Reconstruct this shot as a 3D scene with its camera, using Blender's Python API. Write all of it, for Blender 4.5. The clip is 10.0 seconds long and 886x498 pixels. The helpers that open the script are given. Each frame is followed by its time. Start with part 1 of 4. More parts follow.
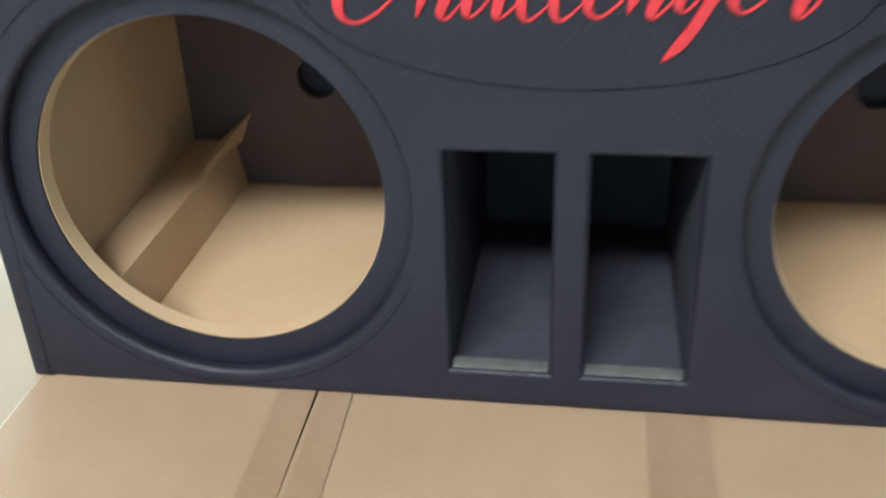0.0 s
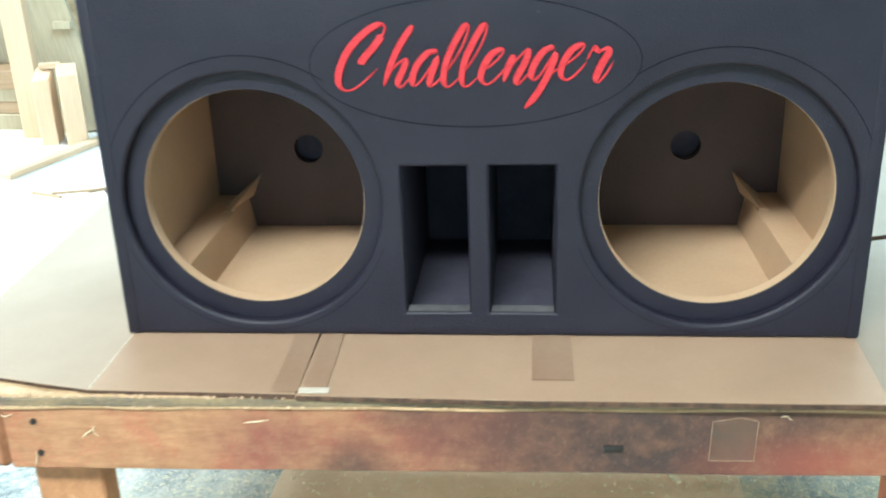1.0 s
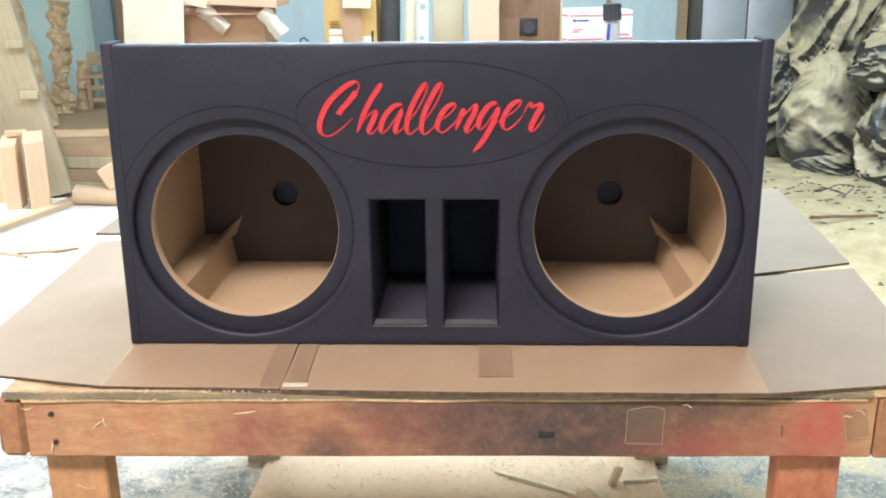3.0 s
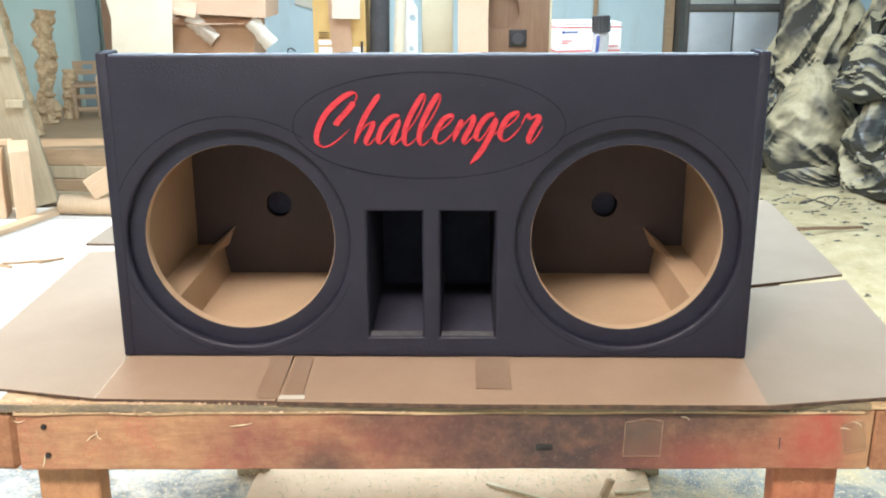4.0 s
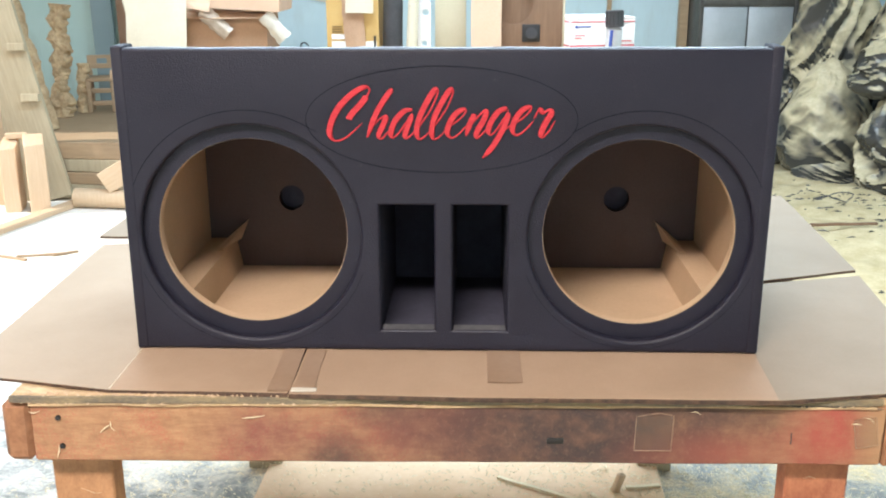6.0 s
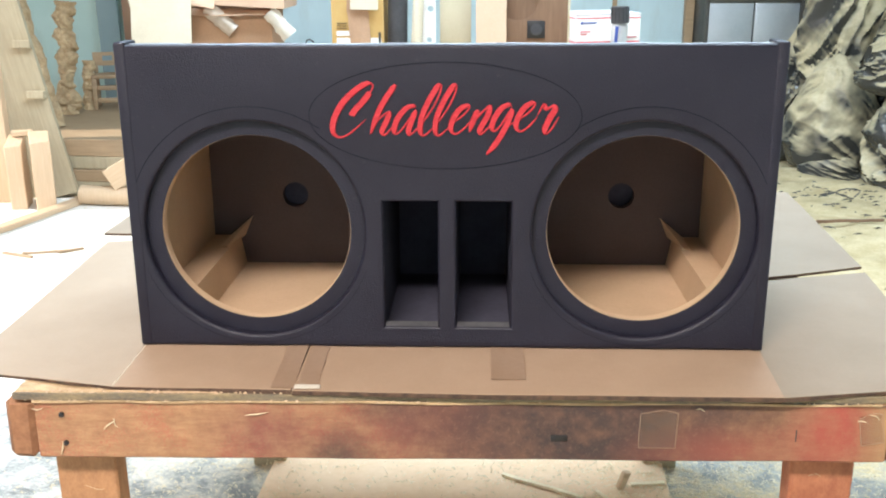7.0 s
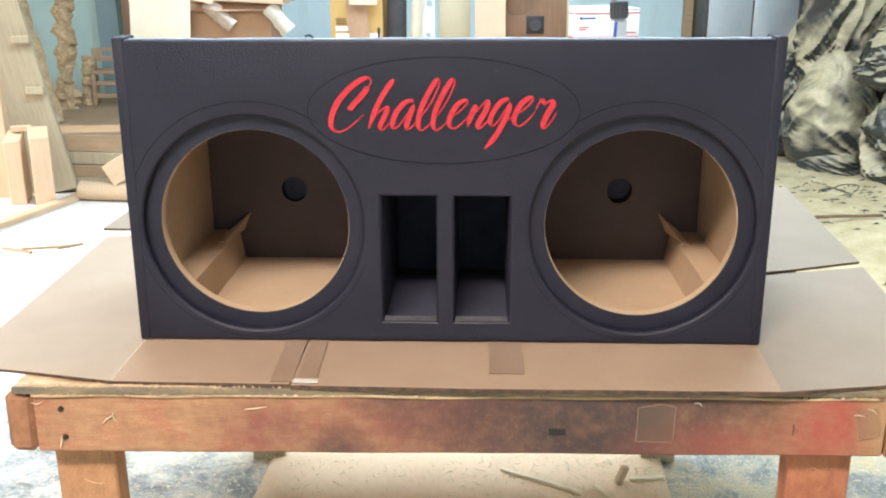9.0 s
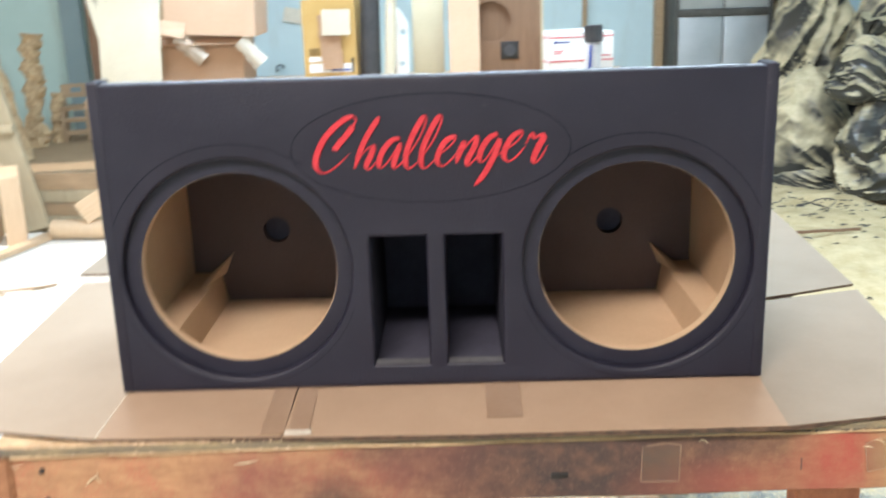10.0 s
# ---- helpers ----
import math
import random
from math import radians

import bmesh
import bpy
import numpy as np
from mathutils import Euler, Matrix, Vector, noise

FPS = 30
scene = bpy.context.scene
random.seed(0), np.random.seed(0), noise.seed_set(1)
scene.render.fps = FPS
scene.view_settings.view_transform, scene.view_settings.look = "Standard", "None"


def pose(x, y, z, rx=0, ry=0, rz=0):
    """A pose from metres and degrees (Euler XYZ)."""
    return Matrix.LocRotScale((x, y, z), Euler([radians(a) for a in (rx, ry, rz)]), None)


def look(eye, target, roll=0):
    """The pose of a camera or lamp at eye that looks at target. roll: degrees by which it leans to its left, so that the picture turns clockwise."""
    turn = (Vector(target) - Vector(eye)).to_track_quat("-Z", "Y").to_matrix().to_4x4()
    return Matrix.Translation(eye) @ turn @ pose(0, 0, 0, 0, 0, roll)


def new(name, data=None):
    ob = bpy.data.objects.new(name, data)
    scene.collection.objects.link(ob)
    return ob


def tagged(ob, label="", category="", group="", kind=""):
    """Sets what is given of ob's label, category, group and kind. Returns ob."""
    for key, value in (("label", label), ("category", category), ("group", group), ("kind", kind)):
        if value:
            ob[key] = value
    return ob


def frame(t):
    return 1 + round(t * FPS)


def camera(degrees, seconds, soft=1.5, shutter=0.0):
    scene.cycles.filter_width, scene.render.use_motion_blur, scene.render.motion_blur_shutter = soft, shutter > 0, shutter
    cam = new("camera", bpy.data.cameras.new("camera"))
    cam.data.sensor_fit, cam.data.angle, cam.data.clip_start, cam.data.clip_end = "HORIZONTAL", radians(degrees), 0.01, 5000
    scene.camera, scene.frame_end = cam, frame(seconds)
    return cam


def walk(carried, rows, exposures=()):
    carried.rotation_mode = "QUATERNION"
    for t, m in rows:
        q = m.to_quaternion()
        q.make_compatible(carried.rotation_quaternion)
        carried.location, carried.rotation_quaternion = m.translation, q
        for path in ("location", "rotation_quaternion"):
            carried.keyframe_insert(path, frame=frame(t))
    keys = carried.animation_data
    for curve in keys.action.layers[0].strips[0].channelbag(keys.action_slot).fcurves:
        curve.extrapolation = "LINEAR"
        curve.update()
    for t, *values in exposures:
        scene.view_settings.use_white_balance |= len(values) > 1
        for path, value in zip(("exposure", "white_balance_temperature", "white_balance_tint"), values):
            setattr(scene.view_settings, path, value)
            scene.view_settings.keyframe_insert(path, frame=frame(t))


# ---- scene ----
cam = camera(48.6, 10.0, 2.0, 0.5)
PATH = [
    (0, (0.009, -0.665, 1.286), (-0.275, 1.056, 0.307), -2.2),
    (0.2, (0.021, -0.752, 1.302), (-0.200, 1.030, 0.422), -1.0),
    (0.5, (0.047, -0.934, 1.327), (-0.084, 0.89, 0.517), -1.1),
    (0.7, (0.095, -1.046, 1.323), (-0.099, 0.792, 0.560), -2.2),
    (1, (0.063, -1.171, 1.341), (-0.113, 0.683, 0.612), -2.0),
    (1.5, (-0.032, -1.295, 1.349), (-0.071, 0.589, 0.678), -1.9),
    (1.8, (-0.016, -1.380, 1.324), (0.000, 0.536, 0.752), -1.2),
    (2, (0.02, -1.402, 1.357), (0.011, 0.513, 0.78), -1.4),
    (2.5, (0.071, -1.43, 1.347), (-0.011, 0.48, 0.761), -0.7),
    (4, (0.045, -1.423, 1.347), (0.006, 0.496, 0.788), -0.2),
    (4.5, (0.045, -1.425, 1.347), (-0.006, 0.495, 0.788), -0.3),
    (5, (0.048, -1.428, 1.346), (-0.01, 0.488, 0.776), -0.1),
    (5.5, (0.045, -1.428, 1.347), (-0.015, 0.489, 0.78), -0.1),
    (7, (0.049, -1.423, 1.345), (-0.027, 0.491, 0.77), -0.3),
    (7.5, (0.05, -1.423, 1.345), (-0.029, 0.491, 0.77), -0.3),
    (8, (0.05, -1.424, 1.344), (-0.026, 0.489, 0.767), -0.3),
    (8.5, (0.052, -1.427, 1.344), (-0.025, 0.485, 0.762), -0.4),
    (9, (0.051, -1.426, 1.344), (-0.024, 0.485, 0.761), -0.3),
    (9.5, (0.05, -1.417, 1.345), (-0.034, 0.493, 0.757), -0.3),
    (9.8, (0.040, -1.405, 1.342), (-0.034, 0.512, 0.776), -0.3),
    (10, (0.027, -1.379, 1.357), (0.002, 0.547, 0.817), -1.8),
]
EXPOSURES = ((0.0, 0.44, 6000, -3), (0.5, 0.82, 5950, -3), (1.0, 0.66, 5850, -4), (1.7, 0.40, 6650, 12), (2.2, 0.41, 6750, 13), (10.0, 0.41, 6750, 13))
walk(cam, [(t, look(eye, target, roll)) for t, eye, target, roll in PATH], EXPOSURES)


# ---- light ----
world = bpy.data.worlds.new("sky_world")
scene.world = world
world.use_nodes = True
wn = world.node_tree
sky = wn.nodes.new("ShaderNodeTexSky")
sky.sky_type = 'NISHITA'
sky.sun_disc = False
sky.sun_elevation = radians(34)
sky.sun_rotation = radians(275)
wn.links.new(sky.outputs[0], wn.nodes["Background"].inputs[0])
wn.nodes["Background"].inputs[1].default_value = 0.10

sun = new("sun", bpy.data.lights.new("sun", 'SUN'))
sun.data.energy = 5.0
sun.data.angle = radians(0.6)
sun.data.color = (1.0, 0.96, 0.90)
sun.matrix_world = look((-8, 2.3, 5.4), (0, 3.0, 0))


def sky_opening(name, eye, target, sx, sy, watts, color):
    """The sky's light in an opening of the hall."""
    lamp = new(name, bpy.data.lights.new(name, 'AREA'))
    lamp.data.shape = 'RECTANGLE'
    lamp.data.size, lamp.data.size_y = sx, sy
    lamp.data.energy = watts
    lamp.data.color = color
    lamp.matrix_world = look(eye, target)
    return lamp


sky_opening("skylight_front", (-0.8, -2.6, 3.56), (-0.8, -2.6, 0), 2.2, 0.6, 262, (1.0, 0.92, 0.87))
sky_opening("skylight_back", (0.0, 1.9, 3.56), (0.0, 1.9, 0), 3.2, 1.2, 255, (0.62, 0.82, 1.0))
sky_opening("daylight_side_door", (-4.68, 2.6, 1.5), (0, 2.6, 1.2), 3.2, 2.8, 45, (0.93, 0.97, 1.0))


# ---- materials ----
def material(name):
    m = bpy.data.materials.new(name)
    m.use_nodes = True
    nt = m.node_tree
    return m, nt, nt.nodes["Principled BSDF"]


def node(nt, kind, **values):
    n = nt.nodes.new(kind)
    for k, v in values.items():
        n.inputs[k].default_value = v
    return n


def coords(nt, stretch=(1, 1, 1), world_space=False):
    tc = nt.nodes.new("ShaderNodeTexCoord")
    mp = nt.nodes.new("ShaderNodeMapping")
    mp.inputs["Scale"].default_value = stretch
    if world_space:
        geo = nt.nodes.new("ShaderNodeNewGeometry")
        nt.links.new(geo.outputs["Position"], mp.inputs["Vector"])
    else:
        nt.links.new(tc.outputs["Object"], mp.inputs["Vector"])
    return mp.outputs[0]


def noise_at(nt, vec, scale, detail=4.0, rough=0.6, distortion=0.0):
    n = node(nt, "ShaderNodeTexNoise", Scale=scale, Detail=detail, Roughness=rough, Distortion=distortion)
    nt.links.new(vec, n.inputs["Vector"])
    return n.outputs["Fac"]


def ramp(nt, fac, stops):
    r = nt.nodes.new("ShaderNodeValToRGB")
    while len(r.color_ramp.elements) < len(stops):
        r.color_ramp.elements.new(0.5)
    for e, (p, c) in zip(r.color_ramp.elements, stops):
        e.position = p
        e.color = (*c, 1) if len(c) == 3 else c
    nt.links.new(fac, r.inputs[0])
    return r.outputs[0]


def mixed(nt, fac, a, b, mode='MIX'):
    m = nt.nodes.new("ShaderNodeMix")
    m.data_type = 'RGBA'
    m.blend_type = mode
    for sock, v in ((m.inputs[0], fac), (m.inputs[6], a), (m.inputs[7], b)):
        if isinstance(v, (int, float)):
            sock.default_value = v
        elif isinstance(v, tuple):
            sock.default_value = (*v, 1)
        else:
            nt.links.new(v, sock)
    return m.outputs[2]


def maths(nt, op, a, b=0.0):
    m = nt.nodes.new("ShaderNodeMath")
    m.operation = op
    m.use_clamp = op != 'POWER'
    for sock, v in zip(m.inputs, (a, b)):
        if isinstance(v, (int, float)):
            sock.default_value = v
        else:
            nt.links.new(v, sock)
    return m.outputs[0]


def bumped(nt, bsdf, height, strength, distance=0.002):
    b = node(nt, "ShaderNodeBump", Strength=strength, Distance=distance)
    nt.links.new(height, b.inputs["Height"])
    nt.links.new(b.outputs[0], bsdf.inputs["Normal"])


def plain(name, dark, light, scale=8.0, rough=0.6, bump=0.15, stretch=(1, 1, 1), metallic=0.0, fine=120.0, distance=0.002, spec=0.5):
    """A surface with broad blotches and fine grain between two colours."""
    m, nt, b = material(name)
    v = coords(nt, stretch)
    broad, grain = noise_at(nt, v, scale, 5), noise_at(nt, v, fine, 3)
    both = maths(nt, 'ADD', maths(nt, 'MULTIPLY', broad, 0.7), maths(nt, 'MULTIPLY', grain, 0.3))
    nt.links.new(ramp(nt, both, [(0.34, dark), (0.66, light)]), b.inputs["Base Color"])
    nt.links.new(maths(nt, 'ADD', maths(nt, 'MULTIPLY', broad, 0.2), rough - 0.1), b.inputs["Roughness"])
    b.inputs["Metallic"].default_value = metallic
    b.inputs["Specular IOR Level"].default_value = spec
    bumped(nt, b, both, bump, distance)
    return m


def vinyl_material():
    m, nt, b = material("black_vinyl")
    v = coords(nt)
    vor = node(nt, "ShaderNodeTexVoronoi", Scale=420.0)
    nt.links.new(v, vor.inputs["Vector"])
    soft = noise_at(nt, v, 9, 4)
    dust = noise_at(nt, v, 60, 5, 0.75)
    base = ramp(nt, soft, [(0.3, (0.0108, 0.0106, 0.0215)), (0.7, (0.0165, 0.0162, 0.0290))])
    base = mixed(nt, maths(nt, 'MULTIPLY', ramp(nt, dust, [(0.62, (0, 0, 0)), (0.80, (1, 1, 1))]), 0.30), base, (0.12, 0.11, 0.11))
    nt.links.new(base, b.inputs["Base Color"])
    nt.links.new(maths(nt, 'ADD', maths(nt, 'MULTIPLY', soft, 0.14), 0.40), b.inputs["Roughness"])
    b.inputs["Specular IOR Level"].default_value = 0.38
    bumped(nt, b, maths(nt, 'ADD', vor.outputs["Distance"], maths(nt, 'MULTIPLY', soft, 0.6)), 0.45, 0.0012)
    return m


def fluted_cardboard(name, dark, light):
    """Kraft board with faint flutes, fibres and handling marks."""
    m, nt, b = material(name)
    v = coords(nt)
    w = node(nt, "ShaderNodeTexWave", Scale=42.0, Distortion=0.6)
    nt.links.new(v, w.inputs["Vector"])
    broad, fibre = noise_at(nt, v, 5, 5), noise_at(nt, coords(nt, (1, 6, 1)), 140, 3)
    fac = maths(nt, 'ADD', maths(nt, 'MULTIPLY', broad, 0.65), maths(nt, 'MULTIPLY', fibre, 0.35))
    base = ramp(nt, fac, [(0.33, dark), (0.67, light)])
    nt.links.new(mixed(nt, 0.004, base, w.outputs["Color"], 'OVERLAY'), b.inputs["Base Color"])
    b.inputs["Roughness"].default_value = 0.72
    b.inputs["Specular IOR Level"].default_value = 0.35
    bumped(nt, b, maths(nt, 'ADD', maths(nt, 'MULTIPLY', w.outputs["Fac"], 0.04), broad), 0.10, 0.002)
    return m


def sprayed_wood():
    """Old rail timber under layers of dusted-on red, brown and black overspray."""
    m, nt, b = material("sprayed_wood")
    v = coords(nt)
    grain = noise_at(nt, coords(nt, (10, 60, 60)), 1.8, 6, 0.70, 0.6)
    speck = noise_at(nt, v, 260, 4, 0.7)
    mottle = noise_at(nt, v, 34, 9, 0.74)
    cloud = noise_at(nt, v, 13, 6, 0.62, 0.5)
    wood = ramp(nt, grain, [(0.30, (0.30, 0.155, 0.080)), (0.70, (0.46, 0.265, 0.140))])
    wood = mixed(nt, maths(nt, 'MULTIPLY', ramp(nt, mottle, [(0.46, (0, 0, 0)), (0.66, (1, 1, 1))]), 0.45), wood, (0.20, 0.085, 0.045))
    wood = mixed(nt, maths(nt, 'MULTIPLY', ramp(nt, maths(nt, 'ADD', maths(nt, 'MULTIPLY', cloud, 0.5), maths(nt, 'MULTIPLY', speck, 0.5)), [(0.50, (0, 0, 0)), (0.60, (1, 1, 1))]), 0.5), wood, (0.42, 0.085, 0.06))

    def spray(base, cx, cz, rx, rz, amount, colour, inner=0.25):
        """A soft cloud of paint round one place, broken up at its rim."""
        geo = nt.nodes.new("ShaderNodeMapping")
        geo.vector_type = 'TEXTURE'
        geo.inputs["Location"].default_value = (cx, -0.15, cz)
        geo.inputs["Scale"].default_value = (rx, 1.0, rz)
        nt.links.new(v, geo.inputs["Vector"])
        ln = nt.nodes.new("ShaderNodeVectorMath")
        ln.operation = 'LENGTH'
        nt.links.new(geo.outputs[0], ln.inputs[0])
        near = nt.nodes.new("ShaderNodeMapRange")
        nt.links.new(ln.outputs["Value"], near.inputs[0])
        near.inputs[1].default_value, near.inputs[2].default_value = 1.25, inner
        broken = ramp(nt, maths(nt, 'ADD', maths(nt, 'MULTIPLY', cloud, 0.55), maths(nt, 'MULTIPLY', mottle, 0.45)), [(0.34, (0.42, 0.42, 0.42)), (0.56, (1, 1, 1))])
        return mixed(nt, maths(nt, 'MULTIPLY', maths(nt, 'MULTIPLY', near.outputs[0], broken), amount), base, colour)

    purple, soot, scarlet = (0.18, 0.055, 0.050), (0.042, 0.032, 0.031), (0.42, 0.065, 0.055)
    wood = spray(wood, -0.25, 0.68, 0.10, 0.07, 0.7, purple)
    wood = spray(wood, -0.02, 0.70, 0.14, 0.07, 0.75, purple)
    wood = spray(wood, -0.155, 0.643, 0.055, 0.05, 0.8, soot)
    wood = spray(wood, -0.085, 0.735, 0.06, 0.035, 0.7, soot)
    wood = spray(wood, 0.24, 0.69, 0.34, 0.25, 0.9, (0.13, 0.052, 0.042), 0.4)
    wood = spray(wood, 0.18, 0.70, 0.22, 0.12, 0.95, soot, 0.3)
    wood = spray(wood, 0.40, 0.73, 0.12, 0.04, 0.6, soot)
    wood = spray(wood, 0.42, 0.66, 0.16, 0.04, 0.45, (0.36, 0.09, 0.06), 0.1)
    wood = spray(wood, 0.548, 0.70, 0.060, 0.10, 0.62, scarlet, 0.3)
    wood = spray(wood, 0.618, 0.70, 0.030, 0.06, 0.60, (0.50, 0.30, 0.15), 0.2)
    dust = ramp(nt, noise_at(nt, v, 120, 7, 0.8), [(0.54, (0, 0, 0)), (0.68, (1, 1, 1))])
    wood = mixed(nt, maths(nt, 'MULTIPLY', dust, 0.22), wood, (0.46, 0.30, 0.18))
    nt.links.new(wood, b.inputs["Base Color"])
    b.inputs["Roughness"].default_value = 0.72
    bumped(nt, b, maths(nt, 'ADD', maths(nt, 'MULTIPLY', grain, 0.7), maths(nt, 'MULTIPLY', speck, 0.3)), 0.4, 0.002)
    return m


def concrete_floor():
    """Blue-grey painted concrete, scuffed, under drifts of sawdust; the dust is whitened at the left in place of sun
    glare.
    """
    m, nt, b = material("dusty_floor")
    v = coords(nt)
    big, mid = noise_at(nt, v, 1.3, 6, 0.6), noise_at(nt, v, 6.5, 7, 0.68, 0.5)
    fine = noise_at(nt, v, 70, 5, 0.7)
    paint = ramp(nt, mid, [(0.30, (0.105, 0.108, 0.10)), (0.46, (0.28, 0.285, 0.265)), (0.62, (0.52, 0.51, 0.46))])
    sep = nt.nodes.new("ShaderNodeSeparateXYZ")
    nt.links.new(v, sep.inputs[0])
    right = nt.nodes.new("ShaderNodeMapRange")
    nt.links.new(sep.outputs[1], right.inputs[0])
    right.inputs[1].default_value, right.inputs[2].default_value = 1.2, 3.2
    right.inputs[3].default_value, right.inputs[4].default_value = 0.0, 0.30
    amount = maths(nt, 'ADD', maths(nt, 'ADD', maths(nt, 'MULTIPLY', mid, 0.55), maths(nt, 'MULTIPLY', fine, 0.32)), maths(nt, 'ADD', maths(nt, 'MULTIPLY', big, 0.22), right.outputs[0]))
    cover = ramp(nt, amount, [(0.48, (0, 0, 0)), (0.63, (1, 1, 1))])
    dust = ramp(nt, fine, [(0.3, (0.48, 0.36, 0.18)), (0.7, (0.72, 0.59, 0.36))])
    # sun glare put into the colour: dust turns whiter towards the left
    left = nt.nodes.new("ShaderNodeMapRange")
    nt.links.new(sep.outputs[0], left.inputs[0])
    left.inputs[1].default_value, left.inputs[2].default_value = -0.2, -1.2
    dust = mixed(nt, left.outputs[0], dust, ramp(nt, fine, [(0.3, (0.66, 0.62, 0.55)), (0.7, (0.80, 0.78, 0.72))]))
    nt.links.new(mixed(nt, cover, paint, dust), b.inputs["Base Color"])
    nt.links.new(maths(nt, 'ADD', maths(nt, 'MULTIPLY', cover, 0.35), 0.5), b.inputs["Roughness"])
    bumped(nt, b, maths(nt, 'ADD', maths(nt, 'MULTIPLY', cover, 0.6), maths(nt, 'MULTIPLY', fine, 0.4)), 0.6, 0.012)
    return m


def dusted_plastic(name, cover):
    """Glossy black bin-liner film, sawdust lying on all that faces up; cover: how thick it lies."""
    m, nt, b = material(name)
    v = coords(nt)
    geo = nt.nodes.new("ShaderNodeNewGeometry")
    sep = nt.nodes.new("ShaderNodeSeparateXYZ")
    nt.links.new(geo.outputs["Normal"], sep.inputs[0])
    wide, fine = noise_at(nt, v, 2.6, 3, 0.5), noise_at(nt, v, 60, 4, 0.6)
    streak = noise_at(nt, coords(nt, (2.4, 2.4, 6)), 1.5, 3, 0.45, 1.6)
    up = nt.nodes.new("ShaderNodeMath")
    up.operation = 'MULTIPLY_ADD'
    nt.links.new(sep.outputs[2], up.inputs[0])
    up.inputs[1].default_value = 0.30
    up.inputs[2].default_value = cover
    patchy = maths(nt, 'ADD', maths(nt, 'MULTIPLY', wide, 0.60), maths(nt, 'MULTIPLY', streak, 0.14))
    lying = ramp(nt, maths(nt, 'ADD', up.outputs[0], patchy), [(0.44, (0.02, 0.02, 0.02)), (0.54, (0.5, 0.5, 0.5)), (0.64, (1, 1, 1))])
    dust = ramp(nt, maths(nt, 'ADD', maths(nt, 'MULTIPLY', fine, 0.4), maths(nt, 'MULTIPLY', streak, 0.6)), [(0.3, (0.44, 0.37, 0.22)), (0.7, (0.66, 0.57, 0.38))])
    nt.links.new(mixed(nt, lying, (0.030, 0.033, 0.036), dust), b.inputs["Base Color"])
    nt.links.new(maths(nt, 'ADD', maths(nt, 'MULTIPLY', lying, 0.30), 0.26), b.inputs["Roughness"])
    bumped(nt, b, maths(nt, 'ADD', maths(nt, 'MULTIPLY', streak, 0.8), maths(nt, 'MULTIPLY', fine, 0.06)), 0.5, 0.02)
    return m


def wall_paint(name, a, c, stain):
    """Old rolled paint with grime and scuffs."""
    m, nt, b = material(name)
    v = coords(nt)
    big, mid, fine = noise_at(nt, v, 0.9, 6), noise_at(nt, coords(nt, (5, 5, 1.2)), 1.4, 6, 0.65), noise_at(nt, v, 90, 3)
    base = ramp(nt, big, [(0.3, a), (0.7, c)])
    base = mixed(nt, maths(nt, 'MULTIPLY', ramp(nt, mid, [(0.52, (0, 0, 0)), (0.75, (1, 1, 1))]), 0.5), base, stain)
    nt.links.new(base, b.inputs["Base Color"])
    b.inputs["Roughness"].default_value = 0.6
    bumped(nt, b, maths(nt, 'ADD', mid, maths(nt, 'MULTIPLY', fine, 0.3)), 0.25, 0.004)
    return m


def grained(name, dark, light, along='x', rough=0.6, rings=2.2):
    """Sawn timber: long grain along one axis, with pores."""
    m, nt, b = material(name)
    s = {'x': (1.5, 26, 26), 'y': (26, 1.5, 26), 'z': (26, 26, 1.5)}[along]
    g = noise_at(nt, coords(nt, s), rings, 6, 0.62, 0.6)
    p = noise_at(nt, coords(nt, tuple(k * 6 for k in s)), rings, 3)
    broad = noise_at(nt, coords(nt), 3.0, 4)
    f = maths(nt, 'ADD', maths(nt, 'ADD', maths(nt, 'MULTIPLY', g, 0.5), maths(nt, 'MULTIPLY', p, 0.2)), maths(nt, 'MULTIPLY', broad, 0.3))
    nt.links.new(ramp(nt, f, [(0.32, dark), (0.68, light)]), b.inputs["Base Color"])
    b.inputs["Roughness"].default_value = rough
    bumped(nt, b, f, 0.3, 0.002)
    return m


VINYL = vinyl_material()
HARDBOARD = plain("dark_hardboard", (0.078, 0.052, 0.050), (0.110, 0.078, 0.074), 6, 0.75, 0.1, fine=200)
MDF = plain("raw_fibreboard", (0.54, 0.375, 0.235), (0.64, 0.465, 0.305), 6, 0.75, 0.1, fine=200)
PORT = plain("flocked_black", (0.042, 0.042, 0.062), (0.066, 0.066, 0.092), 20, 0.9, 0.2, spec=0.2)
# matte and darker than the vinyl, for the shade in its pressed lines
GROOVE_SHADE = plain("dark_groove_shade", (0.008, 0.009, 0.014), (0.013, 0.013, 0.020), 20, 0.9, 0.1, spec=0.05)
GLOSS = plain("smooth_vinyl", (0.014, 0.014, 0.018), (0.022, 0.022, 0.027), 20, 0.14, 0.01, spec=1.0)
# vinyl with its base lightened to carry the highlight of the lid's edge
LID_GLINT = plain("vinyl_paled_as_glint", (0.060, 0.061, 0.070), (0.085, 0.086, 0.096), 20, 0.30, 0.05, spec=1.0)
SILL = plain("folded_vinyl", (0.05, 0.05, 0.055), (0.09, 0.09, 0.095), 60, 0.38, 0.5, fine=150)
RED = plain("red_thread", (0.42, 0.022, 0.034), (0.60, 0.046, 0.060), 60, 0.6, 0.6, (1, 1, 5), fine=300, spec=0.3)
BOARD = fluted_cardboard("kraft_cardboard", (0.345, 0.238, 0.162), (0.42, 0.298, 0.208))
